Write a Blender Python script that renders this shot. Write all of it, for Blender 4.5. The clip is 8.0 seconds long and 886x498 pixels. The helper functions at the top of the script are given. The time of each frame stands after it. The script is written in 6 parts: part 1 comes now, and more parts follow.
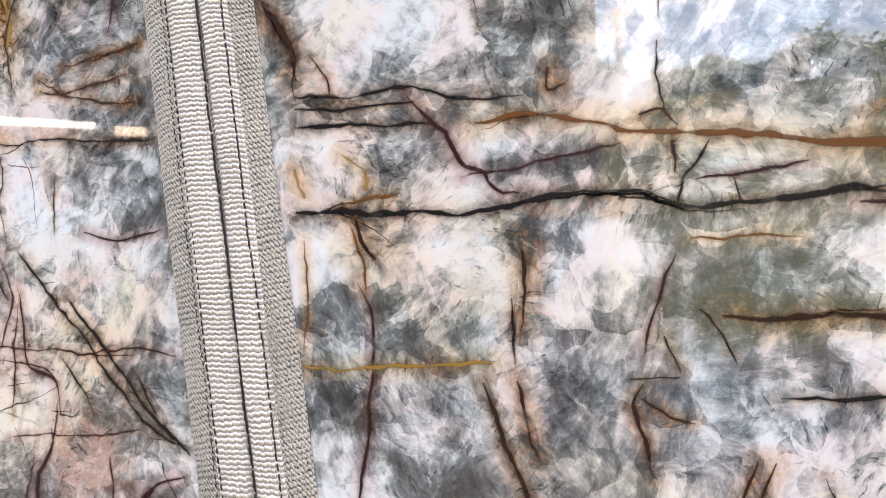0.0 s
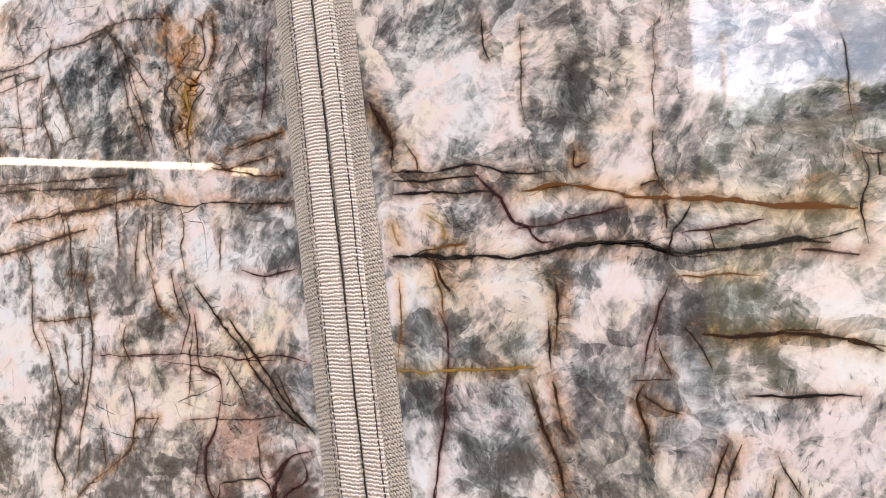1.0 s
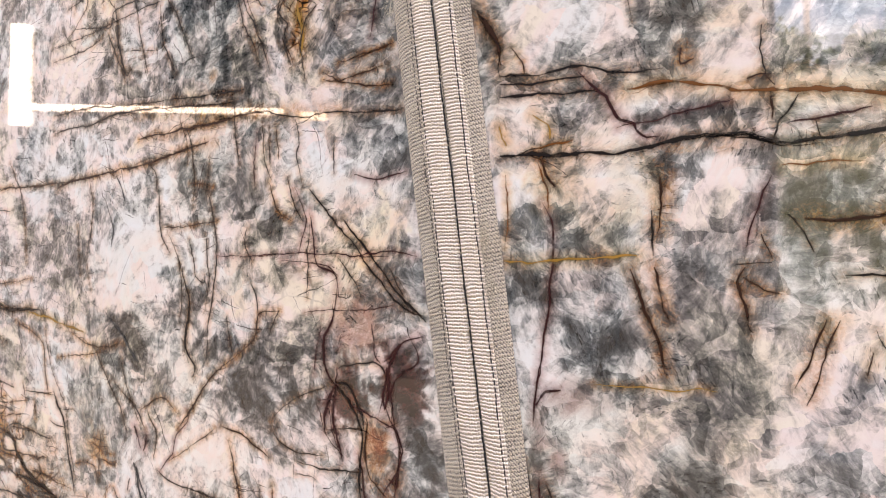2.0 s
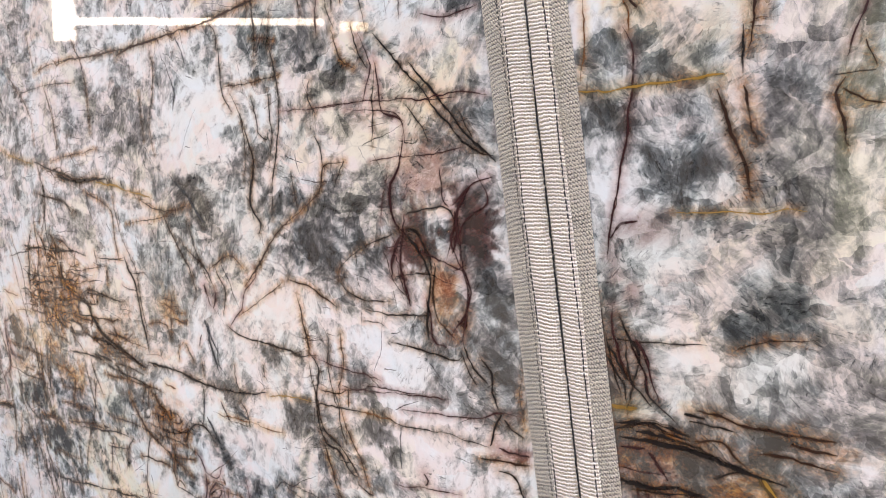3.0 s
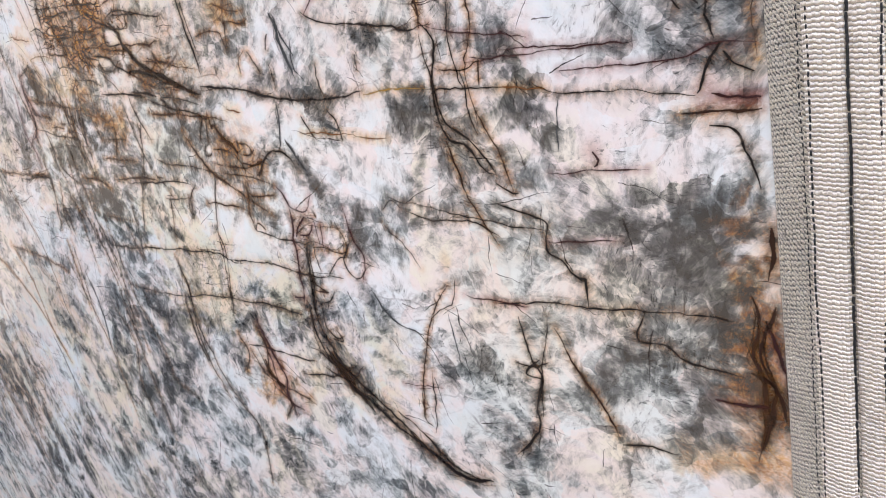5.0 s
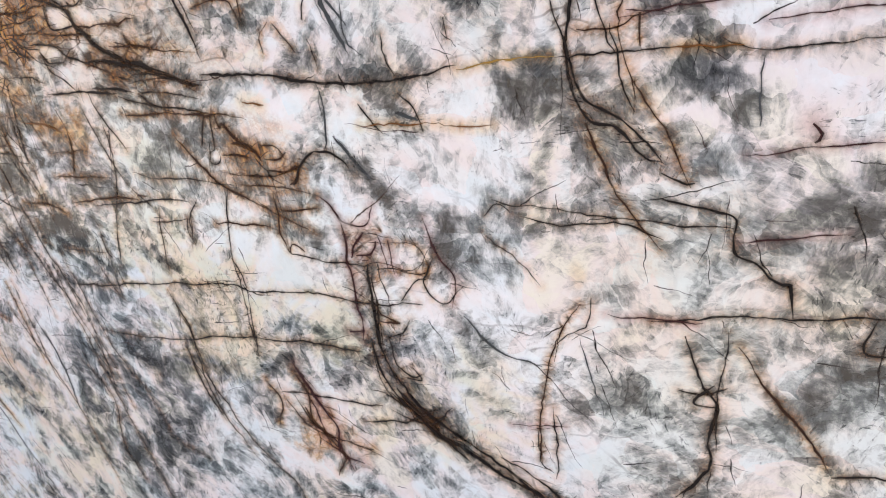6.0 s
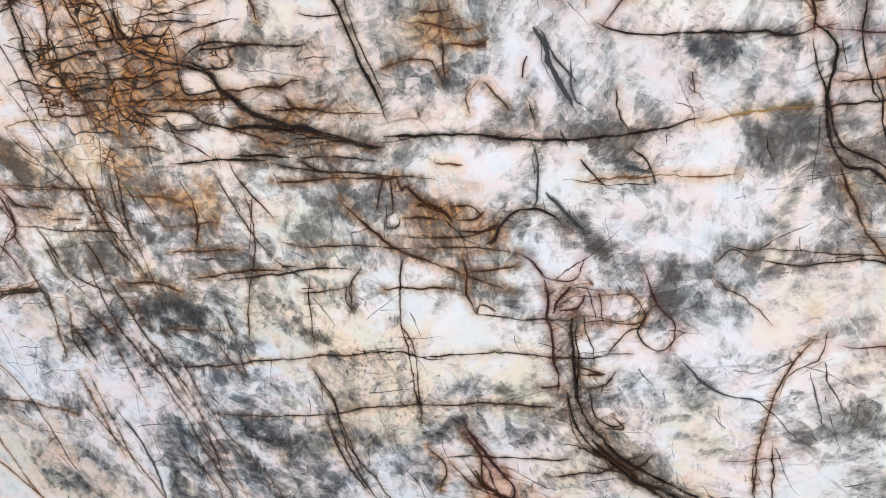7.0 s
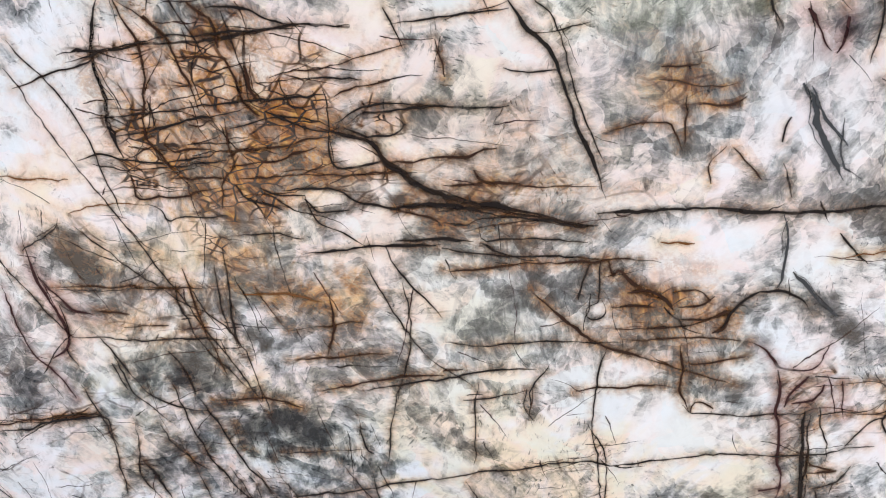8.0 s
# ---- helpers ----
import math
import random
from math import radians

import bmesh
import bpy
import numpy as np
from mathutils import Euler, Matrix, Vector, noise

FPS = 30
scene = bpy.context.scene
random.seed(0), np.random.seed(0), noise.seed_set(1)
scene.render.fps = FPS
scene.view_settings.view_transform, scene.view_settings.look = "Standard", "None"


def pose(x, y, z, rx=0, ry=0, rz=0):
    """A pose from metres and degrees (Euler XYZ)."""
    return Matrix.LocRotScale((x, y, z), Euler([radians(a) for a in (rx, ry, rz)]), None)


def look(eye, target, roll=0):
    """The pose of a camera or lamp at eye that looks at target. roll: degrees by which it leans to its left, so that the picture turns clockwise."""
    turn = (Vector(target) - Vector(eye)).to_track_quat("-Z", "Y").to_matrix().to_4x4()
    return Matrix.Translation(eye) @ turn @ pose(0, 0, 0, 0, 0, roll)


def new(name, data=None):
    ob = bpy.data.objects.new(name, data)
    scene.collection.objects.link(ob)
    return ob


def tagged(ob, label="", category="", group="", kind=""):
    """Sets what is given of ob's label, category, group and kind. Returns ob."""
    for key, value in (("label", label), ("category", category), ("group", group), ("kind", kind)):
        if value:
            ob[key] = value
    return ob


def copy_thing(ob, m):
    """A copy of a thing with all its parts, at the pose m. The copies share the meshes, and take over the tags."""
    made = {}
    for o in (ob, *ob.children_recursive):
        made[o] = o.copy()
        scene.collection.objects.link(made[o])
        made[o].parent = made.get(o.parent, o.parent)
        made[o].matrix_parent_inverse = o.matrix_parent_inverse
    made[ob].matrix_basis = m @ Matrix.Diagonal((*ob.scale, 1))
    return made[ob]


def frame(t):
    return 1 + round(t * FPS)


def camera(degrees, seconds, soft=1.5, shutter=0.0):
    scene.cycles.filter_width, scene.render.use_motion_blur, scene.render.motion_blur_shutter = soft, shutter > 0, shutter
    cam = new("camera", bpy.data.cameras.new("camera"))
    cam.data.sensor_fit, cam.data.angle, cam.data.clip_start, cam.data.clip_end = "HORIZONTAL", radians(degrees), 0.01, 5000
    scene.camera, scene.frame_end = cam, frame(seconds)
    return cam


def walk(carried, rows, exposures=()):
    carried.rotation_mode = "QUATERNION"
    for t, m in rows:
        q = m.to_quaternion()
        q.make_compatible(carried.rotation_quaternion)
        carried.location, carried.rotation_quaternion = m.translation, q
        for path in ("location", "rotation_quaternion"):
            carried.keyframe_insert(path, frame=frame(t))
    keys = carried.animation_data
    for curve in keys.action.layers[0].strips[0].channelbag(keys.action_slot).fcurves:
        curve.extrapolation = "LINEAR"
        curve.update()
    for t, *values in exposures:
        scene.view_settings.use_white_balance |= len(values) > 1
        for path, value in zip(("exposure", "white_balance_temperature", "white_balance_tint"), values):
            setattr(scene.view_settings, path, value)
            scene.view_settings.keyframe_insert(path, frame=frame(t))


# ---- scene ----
cam = camera(65.0, 8.0, soft=1.0)
PATH = [
    (0, (0.0661, -0.3514, 1.3742), (-0.5662, 1.5427, 1.4857), -1.40),
    (0.5, (0.1013, -0.4017, 1.3755), (-0.6641, 1.4357, 1.5709), -1.22),
    (1, (0.137, -0.4698, 1.3676), (-0.747, 1.312, 1.5765), -0.77),
    (1.5, (0.1412, -0.5099, 1.3504), (-0.8221, 1.2352, 1.5136), -0.19),
    (1.7, (0.1333, -0.5173, 1.3401), (-0.8635, 1.2119, 1.4675), -0.07),
    (2.8, (0.1049, -0.5224, 1.2694), (-1.0224, 1.1252, 1.1472), -0.30),
    (3, (0.096, -0.5269, 1.2524), (-1.0414, 1.1099, 1.0876), -0.22),
    (3.5, (0.0788, -0.5232, 1.212), (-1.0859, 1.0732, 0.9039), -0.90),
    (4, (0.0647, -0.5257, 1.1729), (-1.1152, 1.0289, 0.7357), -1.63),
    (4.5, (0.0119, -0.5069, 1.119), (-1.1599, 1.0145, 0.5603), -2.61),
    (4.7, (-0.0221, -0.4998, 1.0973), (-1.1824, 1.0201, 0.511), -2.93),
    (5.8, (-0.2608, -0.4384, 1.0703), (-1.2035, 1.1696, 0.3452), -6.33),
    (6, (-0.3038, -0.4462, 1.0808), (-1.1827, 1.1968, 0.3539), -6.71),
    (6.5, (-0.4401, -0.4927, 1.1148), (-1.16, 1.2253, 0.3867), -7.58),
    (7, (-0.5544, -0.5134, 1.1353), (-1.1184, 1.2668, 0.4191), -7.93),
    (7.5, (-0.685, -0.4787, 1.1512), (-1.094, 1.3479, 0.4467), -8.02),
    (8, (-0.7953, -0.4438, 1.1732), (-1.0582, 1.4176, 0.4905), -7.64),
]
walk(cam, [(t, look(eye, target, roll)) for t, eye, target, roll in PATH], [
    (0, 2.80, 8000, 19), (0.5, 2.74, 8600, 22), (1.0, 2.66, 9200, 26), (1.5, 2.66, 9600, 28), (2.9, 2.66, 8500, 22),
    (3.5, 2.68, 8300, 22), (5.8, 2.76, 8000, 19), (8, 2.84, 8000, 18)])

# ---- world and sun: open blue sky with thin cloud, the sun stands behind the slab ----
SUN_EL, SUN_AZ = radians(28), radians(60)
world = bpy.data.worlds.new("sky")
scene.world = world
world.use_nodes = True
wn, wl = world.node_tree.nodes, world.node_tree.links
wbg = wn["Background"]
sky = wn.new("ShaderNodeTexSky")
sky.sky_type, sky.sun_disc, sky.sun_elevation, sky.sun_rotation = "NISHITA", False, SUN_EL, SUN_AZ
sky.dust_density = 0.6
wco = wn.new("ShaderNodeTexCoord")
wmap = wn.new("ShaderNodeMapping")
wmap.inputs["Scale"].default_value = (1, 1, 2.2)
wcl = wn.new("ShaderNodeTexNoise")
wcl.inputs["Scale"].default_value, wcl.inputs["Detail"].default_value, wcl.inputs["Roughness"].default_value = 3.2, 6, 0.55
wr = wn.new("ShaderNodeValToRGB")
wr.color_ramp.elements[0].position, wr.color_ramp.elements[1].position = 0.47, 0.80
wmix = wn.new("ShaderNodeMixRGB")
wmix.inputs[2].default_value = (6.0, 6.3, 6.7, 1)
wl.new(wco.outputs["Generated"], wmap.inputs[0])
wl.new(wmap.outputs[0], wcl.inputs["Vector"])
wl.new(wcl.outputs["Fac"], wr.inputs[0])
wl.new(wr.outputs[0], wmix.inputs[0])
wl.new(sky.outputs[0], wmix.inputs[1])
wl.new(wmix.outputs[0], wbg.inputs[0])
wbg.inputs[1].default_value = 0.22
sun = new("sun", bpy.data.lights.new("sun", "SUN"))
sun.data.energy, sun.data.angle, sun.data.color = 5.0, radians(0.5), (1, 0.95, 0.88)
sun.matrix_world = look((math.sin(SUN_AZ) * math.cos(SUN_EL) * 9, math.cos(SUN_AZ) * math.cos(SUN_EL) * 9, math.sin(SUN_EL) * 9), (0, 0, 0))


# ---- materials ----
def material(name, rough=0.6, metal=0.0):
    m = bpy.data.materials.new(name)
    m.use_nodes = True
    b = m.node_tree.nodes["Principled BSDF"]
    b.inputs["Roughness"].default_value, b.inputs["Metallic"].default_value = rough, metal
    return m, m.node_tree.nodes, m.node_tree.links, b


def ramp(nodes, stops):
    r = nodes.new("ShaderNodeValToRGB")
    e = r.color_ramp.elements
    while len(e) < len(stops):
        e.new(0.5)
    for el, (p, c) in zip(e, stops):
        el.position, el.color = p, (*c, 1)
    return r


def mottled(name, dark, light, scale, rough=0.8, bump=0.3):
    """A plain rough surface with stains at a large and a fine scale."""
    m, n, l, b = material(name, rough)
    co = n.new("ShaderNodeTexCoord")
    big, fine = n.new("ShaderNodeTexNoise"), n.new("ShaderNodeTexNoise")
    big.inputs["Scale"].default_value, fine.inputs["Scale"].default_value = scale, scale * 14
    big.inputs["Detail"].default_value, fine.inputs["Detail"].default_value = 5, 4
    mx = n.new("ShaderNodeMath")
    mx.operation = "MULTIPLY_ADD"
    mx.inputs[1].default_value = 0.4
    r = ramp(n, [(0.45, dark), (0.95, light)])
    bp = n.new("ShaderNodeBump")
    bp.inputs["Strength"].default_value, bp.inputs["Distance"].default_value = bump, 0.01
    for t in (big, fine):
        l.new(co.outputs["Object"], t.inputs["Vector"])
    l.new(fine.outputs["Fac"], mx.inputs[0])
    l.new(big.outputs["Fac"], mx.inputs[2])
    l.new(mx.outputs[0], r.inputs[0])
    l.new(r.outputs[0], b.inputs["Base Color"])
    l.new(fine.outputs["Fac"], bp.inputs["Height"])
    l.new(bp.outputs[0], b.inputs["Normal"])
    return m


def math_node(nodes, links, op, a, b, c=None, clamp=False):
    n = nodes.new("ShaderNodeMath")
    n.operation, n.use_clamp = op, clamp
    for i, v in enumerate((a, b, c)):
        if v is None:
            continue
        if isinstance(v, (int, float)):
            n.inputs[i].default_value = v
        else:
            links.new(v, n.inputs[i])
    return n.outputs[0]


def mix_col(nodes, links, fac, a, b):
    n = nodes.new("ShaderNodeMixRGB")
    for i, v in enumerate((fac, a, b)):
        if isinstance(v, (int, float)):
            n.inputs[i].default_value = v
        elif isinstance(v, tuple):
            n.inputs[i].default_value = (*v, 1)
        else:
            links.new(v, n.inputs[i])
    return n.outputs[0]


POLISH, GLASSY = 0.024, 1.62


def stone_material():
    """Polished quartzite: white and blue-grey feathered crystal, cream, rust and burgundy staining, fine healed cracks."""
    m, n, l, b = material("polished_quartzite", POLISH)
    b.inputs["IOR"].default_value, b.inputs["Specular IOR Level"].default_value = GLASSY, 0.82
    co = n.new("ShaderNodeTexCoord").outputs["Object"]

    def calc(op, x, y, z=None, clamp=False):
        return math_node(n, l, op, x, y, z, clamp)

    def field(name):
        a = n.new("ShaderNodeAttribute")
        a.attribute_name = name
        s = n.new("ShaderNodeSeparateXYZ")
        l.new(a.outputs["Vector"], s.inputs[0])
        return s.outputs

    tone, warm, rust = field("mineral")
    red, net, streak = field("stain")

    def fibres(scale, stretch, turn, distort, detail=5.0, rough=0.62, source=None):
        mp = n.new("ShaderNodeMapping")
        mp.inputs["Rotation"].default_value = (0, radians(turn), 0)
        mp.inputs["Scale"].default_value = (1, 1, stretch)
        t = n.new("ShaderNodeTexNoise")
        t.inputs["Scale"].default_value, t.inputs["Detail"].default_value = scale, detail
        t.inputs["Roughness"].default_value, t.inputs["Distortion"].default_value = rough, distort
        l.new(source or co, mp.inputs[0])
        l.new(mp.outputs[0], t.inputs["Vector"])
        return t.outputs["Fac"]

    def bent(scale, detail, amount):
        """The slab's plane, folded by noise."""
        w = n.new("ShaderNodeTexNoise")
        w.inputs["Scale"].default_value, w.inputs["Detail"].default_value = scale, detail
        l.new(co, w.inputs["Vector"])
        v = n.new("ShaderNodeVectorMath"); v.operation = "MULTIPLY_ADD"
        v.inputs[1].default_value = (amount, 0.0, amount)
        l.new(w.outputs["Color"], v.inputs[0]); l.new(co, v.inputs[2])
        return v.outputs[0]

    folded = bent(18, 5, 0.06)

    def blocks(scale, stretch, turn):
        mp = n.new("ShaderNodeMapping")
        mp.inputs["Rotation"].default_value, mp.inputs["Scale"].default_value = (0, radians(turn), 0), (1, 1, stretch)
        vo = n.new("ShaderNodeTexVoronoi")
        vo.inputs["Scale"].default_value = scale
        sp = n.new("ShaderNodeSeparateColor")
        l.new(folded, mp.inputs[0]); l.new(mp.outputs[0], vo.inputs["Vector"]); l.new(vo.outputs["Color"], sp.inputs[0])
        return sp.outputs

    big, mid, small = blocks(15, 0.6, 14), blocks(34, 1.5, -10), blocks(95, 0.8, 20)

    # blades of crystal: each block's fibres lie in a direction of their own
    def blades(cell, scale, stretch, detail, rough):
        turn = n.new("ShaderNodeVectorRotate")
        turn.rotation_type = "Y_AXIS"
        l.new(co, turn.inputs["Vector"])
        l.new(calc("MULTIPLY", cell, 3.14), turn.inputs["Angle"])
        return fibres(scale, stretch, 0, 0.7, detail, rough, turn.outputs[0])

    plume = blades(big[2], 150, 0.42, 6.0, 0.68)
    needle = blades(mid[2], 400, 0.26, 4.0, 0.6)
    slant = fibres(70, 0.13, 33, 0.5, 6.0, 0.7)
    cloud = fibres(40, 1.0, 0, 1.0, 7.0, 0.72)
    fine = n.new("ShaderNodeMix")
    l.new(streak, fine.inputs[0]); l.new(plume, fine.inputs[2]); l.new(slant, fine.inputs[3])
    grain = fine.outputs[0]
    speck = fibres(380, 1.3, 20, 0.6, 3.0)

    v = calc("MULTIPLY_ADD", grain, 0.70, -0.35)
    v = calc("ADD", v, tone)
    v = calc("MULTIPLY_ADD", cloud, 1.0, calc("SUBTRACT", v, 0.50))
    for sp, amount in ((big, 0.10), (mid, 0.22), (small, 0.20)):
        v = calc("MULTIPLY_ADD", sp[0], amount, calc("SUBTRACT", v, amount / 2))
    v = calc("MULTIPLY_ADD", speck, 0.14, calc("SUBTRACT", v, 0.07))
    # crisp dark needles and pale ones, in some places only
    where = calc("MULTIPLY_ADD", fibres(11, 1, 0, 0.8, 3.0), 6.0, -2.7, True)
    v = calc("SUBTRACT", v, calc("MULTIPLY", where, calc("MULTIPLY", calc("MULTIPLY_ADD", needle, 12.0, -6.9, True), 0.30)))
    v = calc("ADD", v, calc("MULTIPLY", calc("MULTIPLY_ADD", needle, -12.0, 5.0, True), 0.09))
    col = ramp(n, [(0.03, (0.022, 0.024, 0.025)), (0.20, (0.060, 0.067, 0.070)), (0.36, (0.175, 0.188, 0.190)), (0.50, (0.43, 0.432, 0.422)), (0.62, (0.72, 0.70, 0.68)), (0.74, (0.88, 0.865, 0.85)), (0.98, (0.93, 0.92, 0.91))])
    l.new(calc("MULTIPLY_ADD", v, 0.90, 0.065), col.inputs[0])
    out = col.outputs[0]
    hue = ramp(n, [(0.36, (0.90, 0.98, 1.0)), (0.46, (0.975, 0.985, 0.985)), (0.55, (1.0, 0.91, 0.89)), (0.66, (1.0, 0.95, 0.85))])
    l.new(calc("MULTIPLY_ADD", calc("SUBTRACT", mid[1], 0.5), 0.14, calc("MULTIPLY_ADD", calc("SUBTRACT", big[1], 0.5), 0.10, fibres(7, 1, 0, 1.0, 5.0))), hue.inputs[0])

    def stained(amount, colour, before):
        t = n.new("ShaderNodeMixRGB"); t.blend_type = "MULTIPLY"
        l.new(amount, t.inputs[0]); l.new(before, t.inputs[1])
        if isinstance(colour, tuple):
            t.inputs[2].default_value = (*colour, 1)
        else:
            l.new(colour, t.inputs[2])
        return t.outputs[0]

    full = n.new("ShaderNodeValue")
    full.outputs[0].default_value = 1.0
    out = stained(full.outputs[0], hue.outputs[0], out)

    # cream, rust and burgundy staining breaks up with the grain
    def eaten(amount, cut):
        return calc("MULTIPLY", amount, calc("MULTIPLY_ADD", calc("ADD", cloud, calc("MULTIPLY", speck, 0.5)), 6.0, -6.0 * cut, True), None, True)

    out = stained(calc("MULTIPLY", warm, 0.8, None, True), (0.99, 0.87, 0.60), out)
    out = stained(calc("MULTIPLY", rust, 0.58, None, True), (0.98, 0.60, 0.26), out)
    rusty = ramp(n, [(0.36, (0.055, 0.014, 0.003)), (0.50, (0.38, 0.115, 0.012)), (0.64, (0.66, 0.31, 0.06))])
    l.new(grain, rusty.inputs[0])
    out = mix_col(n, l, calc("MULTIPLY", eaten(rust, 0.70), 0.85), out, rusty.outputs[0])
    out = stained(calc("MULTIPLY", red, 1.0, None, True), (0.66, 0.32, 0.28), out)
    out = mix_col(n, l, calc("MULTIPLY", eaten(red, 0.66), 0.75), out, (0.09, 0.018, 0.014))

    # crackle: dark threads round pale cells, with iron soaked in beside them
    moved = bent(34, 2, 0.013)
    fissured = calc("MULTIPLY_ADD", rust, 0.46, calc("MULTIPLY", net, 0.85))
    for scale, stretch, turn, thick, low in ((27, 1.6, 8, 0.040, 0.15), (58, 1.8, -6, 0.055, 0.30)):
        mp = n.new("ShaderNodeMapping")
        mp.inputs["Scale"].default_value, mp.inputs["Rotation"].default_value = (1, 1, stretch), (0, radians(turn), 0)
        vo = n.new("ShaderNodeTexVoronoi")
        vo.feature = "DISTANCE_TO_EDGE"
        vo.inputs["Scale"].default_value = scale
        l.new(moved, mp.inputs[0]); l.new(mp.outputs[0], vo.inputs["Vector"])
        patchy = calc("MULTIPLY_ADD", fibres(24, 1, 0, 0.5, 3.0), 6.0, -2.6, True)
        much = calc("MULTIPLY", patchy, calc("SUBTRACT", fissured, low), None, True)
        halo = calc("MULTIPLY_ADD", vo.outputs["Distance"], -1.0 / (thick * 6.0), 1.0, True)
        core = calc("MULTIPLY_ADD", vo.outputs["Distance"], -1.6 / thick, 1.6, True)
        iron = calc("MULTIPLY", calc("MULTIPLY", halo, much), calc("MULTIPLY", rust, 1.3, None, True))
        out = mix_col(n, l, iron, out, rusty.outputs[0])
        out = mix_col(n, l, calc("MULTIPLY", calc("MULTIPLY", core, much), 2.2, None, True), out, (0.030, 0.014, 0.009))
    l.new(out, b.inputs["Base Color"])
    # polish is a little duller in the coarser grain; the face is very slightly wavy
    l.new(calc("MULTIPLY_ADD", grain, 0.03, POLISH - 0.015), b.inputs["Roughness"])
    wave = n.new("ShaderNodeTexNoise")
    wave.inputs["Scale"].default_value, wave.inputs["Detail"].default_value = 9, 1
    l.new(co, wave.inputs["Vector"])
    bp = n.new("ShaderNodeBump")
    bp.inputs["Strength"].default_value, bp.inputs["Distance"].default_value = 0.008, 0.01
    l.new(wave.outputs["Fac"], bp.inputs["Height"])
    l.new(bp.outputs[0], b.inputs["Normal"])
    return m


def vein_material(name, core, halo, strength):
    """A filled crack: a thin solid thread, with iron thinning out on both sides of it."""
    m, n, l, b = material(name, 0.35)
    b.inputs["Specular IOR Level"].default_value = 0.25
    co = n.new("ShaderNodeTexCoord").outputs["Object"]
    t, wide = n.new("ShaderNodeTexNoise"), n.new("ShaderNodeTexNoise")
    t.inputs["Scale"].default_value, t.inputs["Detail"].default_value, t.inputs["Roughness"].default_value = 420, 4, 0.65
    wide.inputs["Scale"].default_value, wide.inputs["Detail"].default_value = 45, 3
    l.new(co, t.inputs["Vector"]); l.new(co, wide.inputs["Vector"])
    a = n.new("ShaderNodeAttribute")
    a.attribute_name = "core"
    rim = a.outputs["Fac"]
    rough = math_node(n, l, "MULTIPLY_ADD", t.outputs["Fac"], 0.9, -0.45)
    at = math_node(n, l, "MULTIPLY_ADD", rough, 0.5, rim)
    r = ramp(n, [(0.18, halo), (0.42, tuple(0.35 * h + 0.65 * c for h, c in zip(halo, core))), (0.62, core)])
    l.new(at, r.inputs[0])
    l.new(r.outputs[0], b.inputs["Base Color"])
    soft = math_node(n, l, "MULTIPLY", math_node(n, l, "POWER", rim, 1.5), math_node(n, l, "MULTIPLY_ADD", math_node(n, l, "ADD", t.outputs["Fac"], wide.outputs["Fac"]), 1.8 * strength, -1.0 * strength, True))
    hard = math_node(n, l, "MULTIPLY", math_node(n, l, "MULTIPLY_ADD", at, 3.4, -1.7, True), math_node(n, l, "MULTIPLY_ADD", wide.outputs["Fac"], 3.0, -0.35, True))
    solid = math_node(n, l, "MAXIMUM", soft, hard)
    tr, mx = n.new("ShaderNodeBsdfTransparent"), n.new("ShaderNodeMixShader")
    l.new(solid, mx.inputs[0]); l.new(tr.outputs[0], mx.inputs[1]); l.new(b.outputs[0], mx.inputs[2])
    l.new(mx.outputs[0], n["Material Output"].inputs[0])
    return m


STONE = stone_material()
VEINS = {
    "k": vein_material("dark_crack", (0.008, 0.005, 0.005), (0.30, 0.125, 0.045), 1.0),
    "b": vein_material("rust_vein", (0.030, 0.009, 0.004), (0.48, 0.18, 0.03), 1.15),
    "o": vein_material("orange_vein", (0.16, 0.055, 0.012), (0.50, 0.24, 0.06), 1.0),
    "y": vein_material("ochre_vein", (0.33, 0.18, 0.035), (0.62, 0.44, 0.18), 0.9),
    "r": vein_material("burgundy_vein", (0.035, 0.007, 0.008), (0.26, 0.075, 0.065), 0.95),
    "g": vein_material("grey_vein", (0.05, 0.055, 0.058), (0.22, 0.23, 0.23), 0.9),
}
STONE_EDGE = mottled("sawn_stone_edge", (0.30, 0.29, 0.28), (0.55, 0.54, 0.52), 6, 0.7)
CONCRETE = mottled("yard_ground", (0.045, 0.043, 0.04), (0.10, 0.097, 0.09), 0.6, 0.9)
DARK_WALL = mottled("weathered_dark_sheet", (0.018, 0.018, 0.02), (0.05, 0.05, 0.052), 1.5, 0.85)
WHITE_PAINT = mottled("white_painted_steel", (0.72, 0.72, 0.70), (0.84, 0.84, 0.82), 3, 0.4, 0.05)
CREAM_PAINT = mottled("dirty_cream_paint", (0.42, 0.36, 0.26), (0.62, 0.56, 0.45), 3, 0.5, 0.05)
POLE_WOOD = mottled("weathered_pole", (0.20, 0.17, 0.14), (0.34, 0.30, 0.26), 3, 0.9)
LEAF = mottled("hill_foliage", (0.08, 0.12, 0.06), (0.15, 0.19, 0.10), 0.5, 0.8)
BARK = mottled("bark", (0.06, 0.045, 0.03), (0.14, 0.11, 0.08), 4, 0.9)
HILL = mottled("grassy_hill", (0.035, 0.045, 0.024), (0.09, 0.10, 0.055), 0.12, 0.95)


